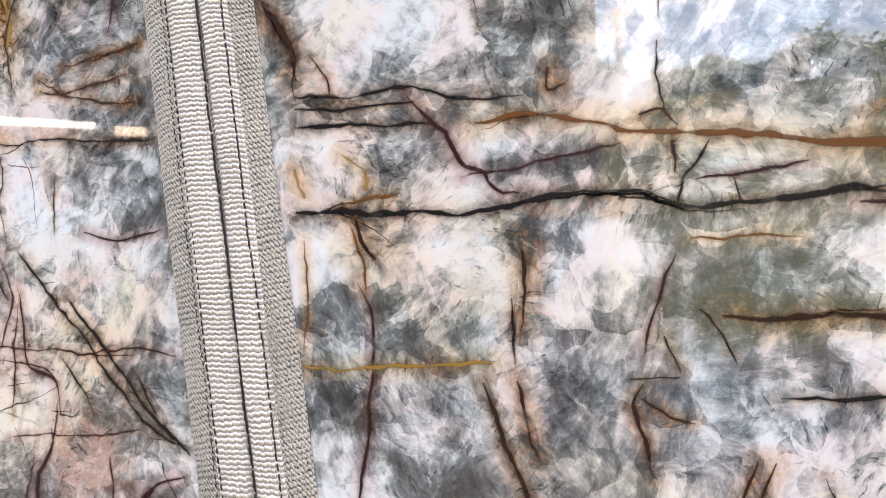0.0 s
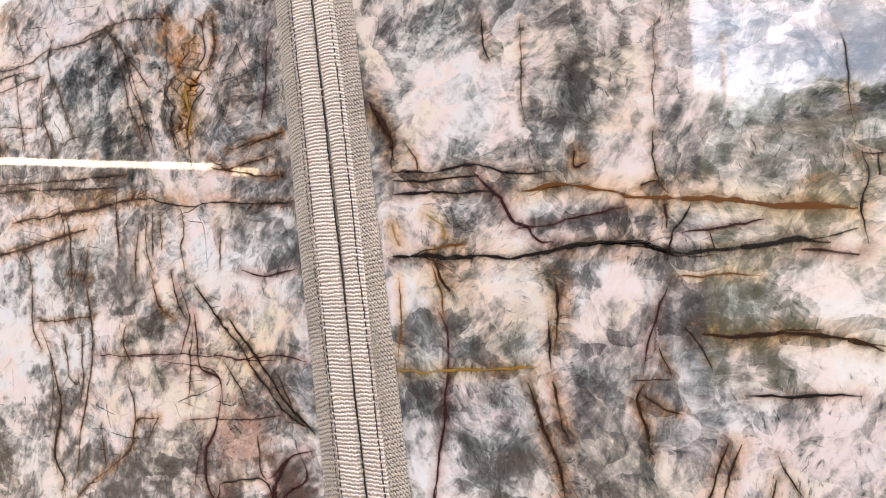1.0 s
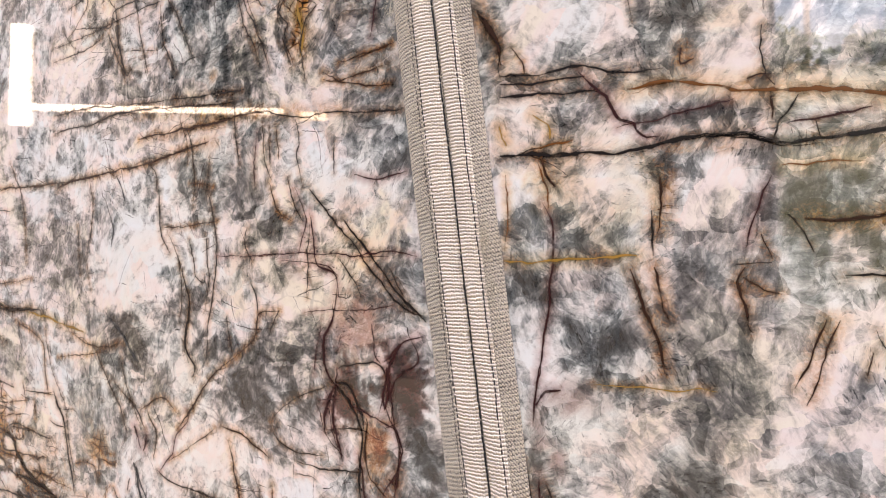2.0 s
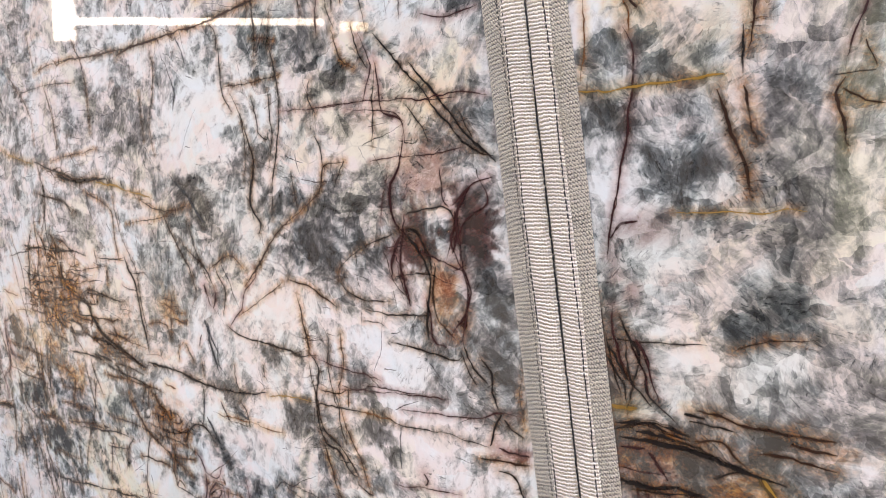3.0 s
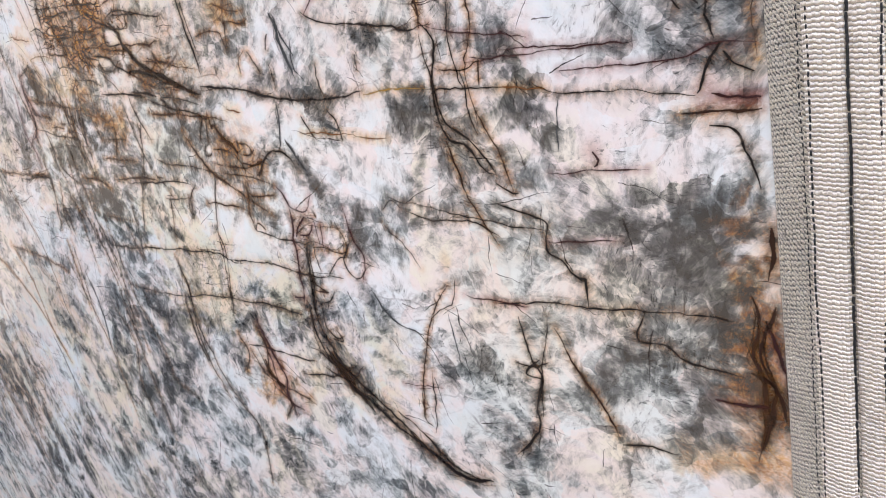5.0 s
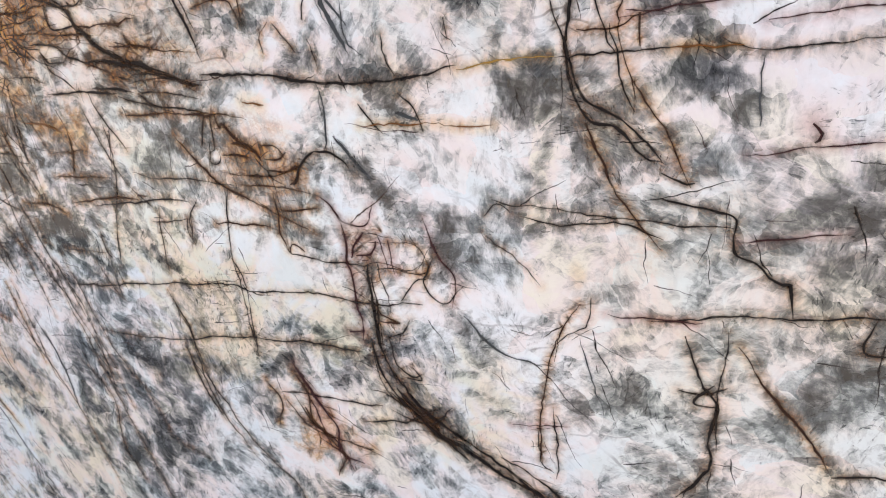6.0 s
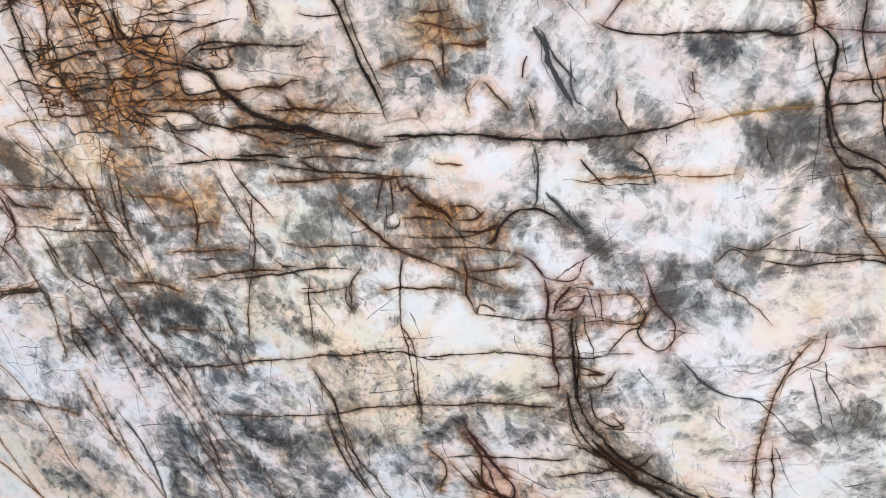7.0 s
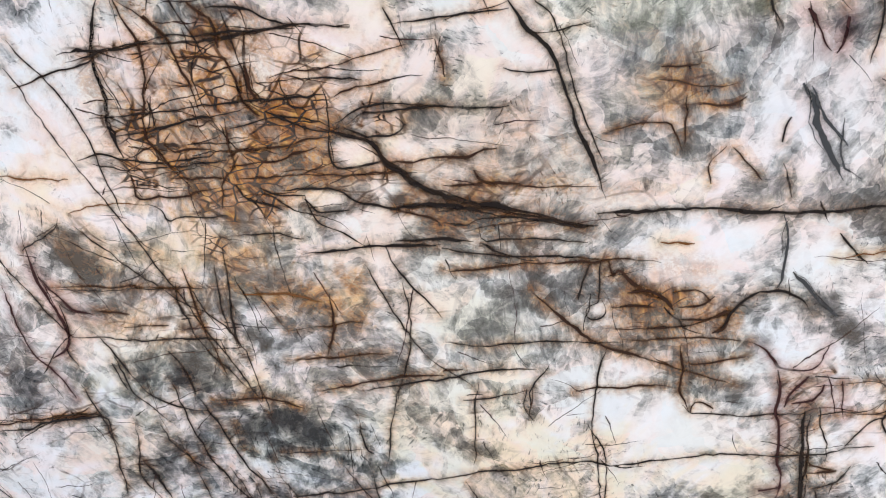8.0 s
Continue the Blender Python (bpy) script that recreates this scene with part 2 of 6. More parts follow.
def fabric(name, dark, light, rows, cols, depth, seed, shift, skew, wear, fuzz, full):
    """Woven polyester: weft ribs across and warp ends along, groove shade put into the colour, soil and wear at larger
    scales. u runs across and v along, in metres.
    """
    m, n, l, b = material(name, 0.8)
    b.inputs["Sheen Weight"].default_value = 0.15
    uv = n.new("ShaderNodeUVMap").outputs[0]

    def noise_at(scale, detail, rough=0.6):
        t = n.new("ShaderNodeTexNoise")
        t.inputs["Scale"].default_value, t.inputs["Detail"].default_value, t.inputs["Roughness"].default_value = scale, detail, rough
        l.new(uv, t.inputs["Vector"])
        return t.outputs["Fac"]

    def calc(op, x, y, z=None, clamp=False):
        return math_node(n, l, op, x, y, z, clamp)

    s = n.new("ShaderNodeSeparateXYZ")
    l.new(uv, s.inputs[0])
    wob, sway, tuft = noise_at(200, 3), noise_at(38, 2), noise_at(650, 3)
    uu = calc("MULTIPLY_ADD", wob, 0.9, calc("DIVIDE", s.outputs[0], cols))
    vv = calc("MULTIPLY_ADD", sway, 1.6, calc("MULTIPLY_ADD", wob, 0.4, calc("DIVIDE", calc("MULTIPLY_ADD", s.outputs[0], skew, s.outputs[1]), rows)))
    odd = calc("MODULO", calc("FLOOR", calc("ADD", uu, 100.0), None), 2.0)
    ridge = calc("ABSOLUTE", calc("SINE", calc("MULTIPLY", uu, math.pi), None), None)
    pick = calc("ABSOLUTE", calc("SINE", calc("MULTIPLY", calc("MULTIPLY_ADD", odd, shift, vv), math.pi), None), None)
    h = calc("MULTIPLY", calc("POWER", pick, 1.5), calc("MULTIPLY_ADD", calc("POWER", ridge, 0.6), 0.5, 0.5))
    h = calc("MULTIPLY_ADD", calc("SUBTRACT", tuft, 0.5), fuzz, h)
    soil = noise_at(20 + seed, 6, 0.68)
    # h also darkens the colour between the ribs, as painted groove shade
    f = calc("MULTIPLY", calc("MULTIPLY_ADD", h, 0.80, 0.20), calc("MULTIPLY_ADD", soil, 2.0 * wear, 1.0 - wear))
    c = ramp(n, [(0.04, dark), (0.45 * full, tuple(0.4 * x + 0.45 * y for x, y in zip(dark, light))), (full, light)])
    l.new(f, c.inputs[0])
    l.new(c.outputs[0], b.inputs["Base Color"])
    bp = n.new("ShaderNodeBump")
    bp.inputs["Strength"].default_value, bp.inputs["Distance"].default_value = 1.0, depth
    l.new(h, bp.inputs["Height"])
    l.new(bp.outputs[0], b.inputs["Normal"])
    return m


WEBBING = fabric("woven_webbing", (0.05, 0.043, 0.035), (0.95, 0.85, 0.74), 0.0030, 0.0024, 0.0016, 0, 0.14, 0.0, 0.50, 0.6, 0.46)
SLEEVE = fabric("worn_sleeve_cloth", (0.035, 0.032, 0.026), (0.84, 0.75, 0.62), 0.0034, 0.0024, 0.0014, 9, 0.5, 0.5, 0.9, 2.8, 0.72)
THREAD = mottled("black_thread", (0.008, 0.008, 0.009), (0.03, 0.03, 0.03), 80, 0.7, 0.1)
FRAY = mottled("frayed_fibre", (0.45, 0.40, 0.30), (0.70, 0.64, 0.52), 60, 0.8, 0.1)


# ---- building helpers ----
def part(name, bm, mat, parent=None, label="", smooth=False):
    me = bpy.data.meshes.new(name)
    bm.to_mesh(me)
    bm.free()
    for mm in mat if isinstance(mat, (list, tuple)) else (mat,):
        me.materials.append(mm)
    if smooth:
        me.shade_smooth()
    ob = new(name, me)
    ob.parent = parent
    if label:
        ob["label"] = label
    return ob


def box(bm, x0, x1, y0, y1, z0, z1, bevel=0.0):
    r = bmesh.ops.create_cube(bm, size=1, matrix=Matrix.Translation(((x0 + x1) / 2, (y0 + y1) / 2, (z0 + z1) / 2)) @ Matrix.Diagonal((x1 - x0, y1 - y0, z1 - z0, 1)))
    if bevel:
        bmesh.ops.bevel(bm, geom=list({e for v in r["verts"] for e in v.link_edges}), offset=bevel, segments=2, affect="EDGES")


def blur_noise(rng, nx, nz, cells_x, cells_z):
    """Smooth value noise in 0..1 on a grid of nx by nz, with so many cells across and up."""
    g = rng.random((int(cells_z) + 3, int(cells_x) + 3))
    fx, fz = np.linspace(0, cells_x, nx), np.linspace(0, cells_z, nz)
    ix, iz = fx.astype(int), fz.astype(int)
    ux, uz = fx - ix, fz - iz
    ux, uz = (ux * ux * (3 - 2 * ux))[None, :], (uz * uz * (3 - 2 * uz))[:, None]
    a, b2 = g[iz][:, ix], g[iz][:, ix + 1]
    c, d = g[iz + 1][:, ix], g[iz + 1][:, ix + 1]
    return (a * (1 - ux) + b2 * ux) * (1 - uz) + (c * (1 - ux) + d * ux) * uz


# ---- the setting ----
def build_setting():
    bm = bmesh.new()
    bmesh.ops.create_grid(bm, x_segments=8, y_segments=8, size=900)
    tagged(part("ground", bm, CONCRETE), "dark grey stone yard ground reaching to the horizon", "ground", kind="structure")
    # sky blockers behind the camera: dark sheet walls, open to one side, roof above
    def sheet_wall(name, x0, x1, y0, y1, z1):
        bm = bmesh.new()
        box(bm, x0, x1, y0, y1, 0, z1)
        long_x = (x1 - x0) > (y1 - y0)
        steps = int(max(x1 - x0, y1 - y0) / 0.3)
        for i in range(steps):
            q = 0.15 + 0.3 * i
            if long_x:
                box(bm, x0 + q - 0.04, x0 + q + 0.04, y1, y1 + 0.03, 0.02, z1 - 0.02)
            else:
                box(bm, x1, x1 + 0.03, y0 + q - 0.04, y0 + q + 0.04, 0.02, z1 - 0.02)
        return tagged(part(name, bm, DARK_WALL), "dark ribbed sheet wall added behind the camera to block the sky", "wall", kind="structure")
    sheet_wall("wall_south", -8.2, -0.60, -6.75, -6.6, 5.2)
    sheet_wall("wall_west", -8.35, -8.2, -6.75, -0.9, 5.2)
    # unseen east side, added to keep sky light off the slab
    sheet_wall("sky_block_south_east", 2.15, 7.0, -6.75, -6.6, 5.2)
    sheet_wall("sky_block_east", 7.0, 7.15, -6.75, -0.9, 5.2)
    # unseen roof, added to cut the light from the high sky
    bm = bmesh.new()
    box(bm, -8.4, -0.5, -6.8, -4.4, 5.2, 5.28)
    box(bm, 2.1, 7.2, -6.8, -4.4, 5.2, 5.28)
    tagged(part("sky_block_roof", bm, DARK_WALL), "unseen dark sheet roof added to block the high sky", "roof", kind="structure")


build_setting()


# ---- the slab ----
SX0, SX1, SZ0, SZ1, THICK = -2.05, 0.85, 0.0, 1.90, 0.03
STEP = 0.0025
NX, NZ = int((SX1 - SX0) / STEP) + 1, int((SZ1 - SZ0) / STEP) + 1
GX, GZ = np.meshgrid(np.linspace(SX0, SX1, NX), np.linspace(SZ0, SZ1, NZ))
rng = np.random.default_rng(7)
FIELD = {k: np.zeros((NZ, NX)) for k in ("tone", "warm", "rust", "red", "net", "streak")}
slab = tagged(new("stone_slab"), "polished white and grey quartzite slab with rusty veins, standing upright", "stone slab")


HAIRS = {k: [] for k in "kbr"}


def mineral_ground():
    """The slab's uneven ground: cloudy blocks of white and blue-grey crystal, bent by larger folds."""
    w, h = SX1 - SX0, SZ1 - SZ0
    wx = sum((blur_noise(rng, NX, NZ, w * s, h * s) - 0.5) * a for s, a in ((5, 0.10), (14, 0.05), (36, 0.02)))
    wz = sum((blur_noise(rng, NX, NZ, w * s, h * s) - 0.5) * a for s, a in ((5, 0.10), (14, 0.05), (36, 0.02)))

    def folded(s, ax=1.0, az=1.0):
        g = rng.random((int((h + 0.6) * s * az) + 4, int((w + 0.6) * s * ax) + 4))
        fx, fz = (GX + wx - SX0 + 0.3) * s * ax, (GZ + wz - SZ0 + 0.3) * s * az
        ix, iz = np.clip(fx.astype(int), 0, g.shape[1] - 2), np.clip(fz.astype(int), 0, g.shape[0] - 2)
        ux, uz = np.clip(fx - ix, 0, 1), np.clip(fz - iz, 0, 1)
        ux, uz = ux * ux * (3 - 2 * ux), uz * uz * (3 - 2 * uz)
        return (g[iz, ix] * (1 - ux) + g[iz, ix + 1] * ux) * (1 - uz) + (g[iz + 1, ix] * (1 - ux) + g[iz + 1, ix + 1] * ux) * uz

    def crisp(f, k):
        return np.tanh((f - 0.5) * k) * 0.5

    FIELD["tone"] += 0.575 + 0.18 * (folded(9) - 0.5) + 0.26 * crisp(folded(22, 0.8, 1.1), 4) + 0.20 * crisp(folded(48), 4) + 0.14 * crisp(folded(105), 3)
    FIELD["tone"] -= 0.09 * np.clip((GX + 0.22) / 0.25, 0, 1)
    FIELD["ragged"] = folded(45) + 0.7 * folded(120) + 0.5 * folded(230) - 1.1
    FIELD["warm"] += np.clip(0.15 + 1.1 * (folded(6) - 0.5) + 0.5 * (folded(30) - 0.5), 0, 1) * 0.55
    FIELD["rust"] += np.clip(folded(14) + 0.5 * folded(60) - 1.05, 0, 1) * 0.9
    FIELD["net"] += np.clip(folded(7) + 0.4 * folded(25) - 0.72, 0, 1) * 0.5 + 0.22 * np.clip((-0.15 - GX) / 0.25, 0, 1)
    # the lower end of the slab is drawn out into slanting streaks
    low = np.clip((-0.80 - GX) / 0.35, 0, 1) * np.clip((0.80 - GZ) / 0.3, 0, 1)
    FIELD["streak"] += low
    run = GX * 0.84 + GZ * 0.54
    bands = np.interp(run * 55 % 400, np.arange(401), rng.random(401))
    fine = np.interp(run * 150 % 400, np.arange(401), rng.random(401))
    FIELD["tone"] += low * (0.45 * (bands - 0.5) + 0.3 * (fine - 0.5))


def patch(kind, x, z, rx, rz, turn, amount):
    """A cloud of one mineral, or of tone painted in for the sky's reflection. D grey, W white, Y cream, O orange, B
    rust, R burgundy, N crackled; centre, radii in mm, degrees.
    """
    x, z, rx, rz = x / 1000, z / 1000, max(rx, 5) / 1000, max(rz, 5) / 1000
    r = 2.4 * max(rx, rz)
    i0, i1 = max(0, int((x - r - SX0) / STEP)), min(NX, int((x + r - SX0) / STEP) + 2)
    j0, j1 = max(0, int((z - r - SZ0) / STEP)), min(NZ, int((z + r - SZ0) / STEP) + 2)
    if i1 - i0 < 2 or j1 - j0 < 2:
        return
    s = np.s_[j0:j1, i0:i1]
    c, sn = math.cos(radians(turn)), math.sin(radians(turn))
    dx, dz = GX[s] - x, GZ[s] - z
    d = np.sqrt(((dx * c + dz * sn) / rx) ** 2 + ((dz * c - dx * sn) / rz) ** 2)
    m = np.clip((1.15 - d + FIELD["ragged"][s] * 0.9) * 1.25, 0, 1) * amount
    if kind == "D":
        FIELD["tone"][s] -= 0.30 * m
    elif kind == "W":
        FIELD["tone"][s] += 0.26 * m
        FIELD["rust"][s] *= 1 - 0.7 * np.clip(m, 0, 1)
        FIELD["net"][s] *= 1 - 0.7 * np.clip(m, 0, 1)
    elif kind == "Y":
        FIELD["warm"][s] += 1.1 * m
    elif kind == "O":
        FIELD["rust"][s] += 0.55 * m
        FIELD["warm"][s] += 0.6 * m
    elif kind == "B":
        FIELD["rust"][s] += 1.05 * m
        FIELD["tone"][s] += 0.02 * m
    elif kind == "R":
        FIELD["red"][s] += 0.9 * m
    elif kind == "N":
        FIELD["net"][s] += 1.1 * m
        FIELD["rust"][s] += 0.4 * m
        FIELD["tone"][s] -= 0.02 * m
        for q in range(int(rx * rz * 1e6 / 420 * amount)):
            a, u = rng.uniform(0, 6.28), math.sqrt(rng.random()) * 1.05
            px, pz = rx * u * math.cos(a), rz * u * math.sin(a)
            way = rng.choice((rng.normal(-0.35, 0.2), rng.normal(0.03, 0.1), rng.normal(0.0, 0.12), rng.normal(-1.25, 0.2)))
            HAIRS[rng.choice(["k", "b", "b", "b"])].append((x + px * c - pz * sn, z + px * sn + pz * c, way, rng.uniform(0.02, 0.08), rng.uniform(0.35, 1.0)))


def smooth_line(pts, step=0.0025):
    """Catmull-Rom through the points, resampled evenly, then given a crack's small angular wander."""
    p = [np.array(q) / 1000 for q in pts]
    p = [2 * p[0] - p[1]] + p + [2 * p[-1] - p[-2]]
    out = []
    for a, b, c, d in zip(p, p[1:], p[2:], p[3:]):
        k = max(2, int(np.linalg.norm(c - b) / step))
        for u in np.arange(k) / k:
            out.append(0.5 * (2 * b + (c - a) * u + (2 * a - 5 * b + 4 * c - d) * u * u + (3 * b - a - 3 * c + d) * u ** 3))
    out.append(p[-2])
    return np.array(out)


def wander(count, amount, every):
    k = rng.normal(0, 1, count // every + 3)
    return np.interp(np.arange(count) / every, np.arange(len(k)), k) * amount


SHEET = [0]


def strand(bm, core, line, width, rough, y):
    n = len(line)
    tan = np.gradient(line, axis=0)
    tan /= np.linalg.norm(tan, axis=1)[:, None] + 1e-9
    nor = np.stack([-tan[:, 1], tan[:, 0]], 1)
    line = line + nor * (wander(n, 0.0004 * rough, 2) + wander(n, 0.0008 * rough, 6) + wander(n, 0.0009 * rough, 18))[:, None]
    ends = np.clip(np.minimum(np.arange(n) + 1, n - np.arange(n)) / min(7, n / 4), 0.25, 1)
    half = width * 0.5 * ends * np.clip(1 + wander(n, 0.25, 2) + wander(n, 0.28, 7) + wander(n, 0.2, 25), 0.35, 1.6)
    prev = None
    for (x, z), (nx, nz), hw in zip(line, nor, half):
        row = []
        for k, c in ((-5.0, 0.0), (-1.5, 0.5), (-0.4, 1.0), (0.4, 1.0), (1.5, 0.5), (5.0, 0.0)):
            v = bm.verts.new((x + nx * hw * k, y, z + nz * hw * k))
            v[core] = c
            row.append(v)
        if prev:
            for q in range(5):
                bm.faces.new((prev[q], row[q], row[q + 1], prev[q + 1]))
        prev = row
    return line


def ribbon(line, width):
    """A bmesh of a thin, uneven inlay along a line on the slab's face; wide ones have finer threads beside them that part and meet again.
    "core" falls from 1 in the middle to 0 at the rims."""
    SHEET[0] = (SHEET[0] + 1) % 40
    y = -0.00012 - 0.00001 * SHEET[0]
    bm = bmesh.new()
    core = bm.verts.layers.float.new("core")
    main = strand(bm, core, line, min(width, 5.0) ** 0.9 * 0.00060, 1.0, y)
    n = len(line)
    for q in range(0 if n < 16 else int(width * 0.28)):
        a = int(rng.integers(0, n // 2))
        e = int(rng.integers(min(n - 1, a + 10), n))
        if e - a < 10:
            continue
        off = np.stack([wander(e - a, width * 0.0005, 14), wander(e - a, width * 0.0005, 14)], 1)
        strand(bm, core, main[a:e] + off, rng.uniform(0.25, 0.6) * 0.001, 1.0, y)
    return bm, main


def soak(line, width, name, amount):
    """Lets a vein's stain soak into the stone beside it."""
    r = width
    for x, z in line[::3]:
        i0, i1 = int((x - r - SX0) / STEP), int((x + r - SX0) / STEP) + 2
        j0, j1 = int((z - r - SZ0) / STEP), int((z + r - SZ0) / STEP) + 2
        if i0 < 0 or j0 < 0 or i1 > NX or j1 > NZ:
            continue
        s = np.s_[j0:j1, i0:i1]
        g = np.clip(1 - np.hypot(GX[s] - x, GZ[s] - z) / r, 0, 1) * amount
        FIELD[name][s] = np.maximum(FIELD[name][s], g) if amount > 0 else np.minimum(FIELD[name][s], FIELD[name][s] + g * 0.35)


LABELS = {"k": "thin black-brown crack", "b": "rust-brown vein", "o": "orange vein", "y": "ochre vein", "r": "burgundy vein", "g": "soft grey vein"}


def vein(kind, width, *pts):
    line = smooth_line(pts)
    bm, line = ribbon(line, width)
    part("vein", bm, VEINS[kind], slab, LABELS[kind])
    size = 0.004 + width * 0.0022
    if kind in "kb":
        soak(line, size * 1.1, "rust", 0.45 if kind == "k" else 0.9)
        soak(line, size * 0.7, "tone", -0.42)
    elif kind in "oy":
        soak(line, size * 1.2, "warm", 0.9)
        soak(line, size, "rust", 0.6)
    elif kind == "r":
        soak(line, size, "red", 0.55)
    # fine splinters that leave the vein at a slant
    if kind in "kbr" and len(line) > 14:
        for q in range(int(len(line) / 55 * (0.6 + 0.3 * width))):
            i = int(rng.integers(3, len(line) - 3))
            d = line[i + 2] - line[i - 2]
            a = math.atan2(d[1], d[0]) + rng.choice((-1, 1)) * rng.uniform(0.08, 0.5) + rng.choice((0, math.pi))
            HAIRS[kind].append((line[i][0], line[i][1], a, rng.uniform(0.010, 0.045), rng.uniform(0.4, 1.0)))


def hair_mesh(kind):
    """All the fine splinters of one colour, joined."""
    verts, faces, cores = [], [], []
    for x, z, a, length, size in HAIRS[kind]:
        n = max(5, int(length / 0.0025))
        t = np.linspace(0, 1, n)
        bend = a + rng.normal(0, 0.12, n) + np.interp(t, np.linspace(0, 1, 5), rng.normal(0, 0.17, 5))
        px, pz = x + np.cumsum(np.cos(bend)) * length / n, z + np.cumsum(np.sin(bend)) * length / n
        w = 0.00055 * size * np.clip(np.minimum(1 - t, t * 4 + 0.3), 0, 1) ** 0.6 * np.clip(1 + rng.normal(0, 0.35, n), 0.3, 2) + 0.00006
        base = len(verts)
        for k, (cx, cz, b2, hw) in enumerate(zip(px, pz, bend, w)):
            for side, c in ((-2.2, 0.0), (0, 1.0), (2.2, 0.0)):
                verts.append((cx - math.sin(b2) * hw * side, -0.00008, cz + math.cos(b2) * hw * side))
                cores.append(c)
            if k:
                o = base + 3 * k
                faces += [(o - 3, o, o + 1, o - 2), (o - 2, o + 1, o + 2, o - 1)]
    me = bpy.data.meshes.new("hair_cracks")
    me.from_pydata(verts, [], faces)
    me.attributes.new("core", "FLOAT", "POINT").data.foreach_set("value", np.array(cores, dtype=np.float32))
    me.materials.append(VEINS[kind])
    ob = new("hair_cracks", me)
    ob.parent = slab
    tagged(ob, LABELS[kind].replace("vein", "splinters").replace("crack", "splinters"), kind="stuff")


def scatter_hairs():
    """Loose hair cracks all over, denser where the stone is crackled, along the stone's two joint directions."""
    todo = 11000
    xs, zs = rng.uniform(SX0 + 0.03, SX1 - 0.03, todo), rng.uniform(SZ0 + 0.03, SZ1 - 0.03, todo)
    i, j = ((xs - SX0) / STEP).astype(int), ((zs - SZ0) / STEP).astype(int)
    keep = rng.random(todo) < 1.3 * (FIELD["net"][j, i] - 0.04)
    low = FIELD["streak"][j, i]
    for x, z, s in zip(xs[keep], zs[keep], low[keep]):
        pick = rng.random()
        if rng.random() < s:
            a = rng.normal(-1.0, 0.14)
        elif pick < 0.45:
            a = rng.normal(0.0, 0.18)
        elif pick < 0.85:
            a = rng.normal(-1.38, 0.25)
        else:
            a = rng.uniform(0, 3.1)
        HAIRS[rng.choice(["k", "k", "k", "b", "r"])].append((x, z, a, rng.uniform(0.008, 0.03) + 0.06 * rng.random() ** 3, rng.uniform(0.3, 1.0)))


def slab_body():
    """The sheet itself: a finely divided polished face carrying the mineral fields, and sawn sides and back."""
    me = bpy.data.meshes.new("polished_face")
    co = np.stack([GX, np.zeros_like(GX), GZ], -1).reshape(-1, 3).astype(np.float32)
    k = (np.arange(NZ - 1)[:, None] * NX + np.arange(NX - 1)[None, :]).ravel()
    quads = np.stack([k, k + 1, k + NX + 1, k + NX], 1).astype(np.int32)
    me.vertices.add(len(co))
    me.vertices.foreach_set("co", co.ravel())
    me.loops.add(quads.size)
    me.loops.foreach_set("vertex_index", quads.ravel())
    me.polygons.add(len(quads))
    me.polygons.foreach_set("loop_start", np.arange(0, quads.size, 4, dtype=np.int32))
    me.update()
    for name, keys in (("mineral", ("tone", "warm", "rust")), ("stain", ("red", "net", "streak"))):
        v = np.stack([0.55 + 0.46 * np.tanh((FIELD[q] - 0.55) / 0.46) if q == "tone" else np.tanh(np.clip(FIELD[q], 0, 3) / 0.9) * 0.9 for q in keys], -1).reshape(-1, 3).astype(np.float32)
        me.attributes.new(name, "FLOAT_VECTOR", "POINT").data.foreach_set("vector", v.ravel())
    me.materials.append(STONE)
    ob = new("polished_face", me)
    ob.parent = slab
    ob["label"] = "polished face of white, grey and rusty crystal"
    bm = bmesh.new()
    box(bm, SX0, SX1, 0.001, THICK, SZ0, SZ1, 0.0008)
    part("slab_body", bm, STONE_EDGE, slab, "sawn edges and back")


mineral_ground()
patch("W", 33, 1390, 19, 14, -2, 1)
patch("W", 46, 1464, 17, 7, 9, 0.8)
patch("D", -3, 1401, 12, 30, 7, 0.9)
patch("D", 10, 1523, 15, 38, -4, 0.7)
patch("D", 24, 1320, 18, 13, -18, 0.8)
patch("D", -45, 1275, 38, 20, 4, 0.7)
patch("D", 19, 1437, 56, 9, 3, 0.8)
patch("D", 89, 1464, 23, 8, -7, 0.7)
patch("D", 120, 1465, 21, 6, -7, 0.6)
patch("D", 123, 1306, 23, 14, 3, 0.5)
patch("B", -119, 1475, 33, 7, -6, 0.5)
patch("B", -18, 1406, 7, 20, 12, 0.6)
patch("B", -100, 1406, 12, 15, -3, 0.35)
patch("Y", -43, 1348, 25, 20, 0, 0.4)
patch("W", -120, 1448, 29, 17, -5, 0.5)
patch("W", -85, 1535, 59, 42, -9, 0.6)
patch("B", 105, 1358, 19, 4, -0, 0.5)
patch("B", 130, 1404, 9, 9, -3, 0.3)
patch("Y", 82, 1395, 17, 4, -2, 0.5)
patch("W", 151, 1344, 15, 8, 1, 0.5)
patch("B", 158, 1449, 15, 5, -6, 0.5)
patch("W", 98, 1431, 19, 6, -5, 0.5)
patch("W", -125, 1403, 15, 11, -2, 0.7)
patch("B", 11, 1411, 13, 5, -3, 0.6)
patch("D", 54, 1312, 15, 9, 2, 0.3)
patch("D", 123, 1378, 23, 15, -2, 0.35)
patch("Y", 32, 1503, 20, 7, -8, 0.4)
patch("D", -531, 1615, 52, 43, -10, 0.7)
patch("D", -357, 1545, 45, 23, -8, 0.5)
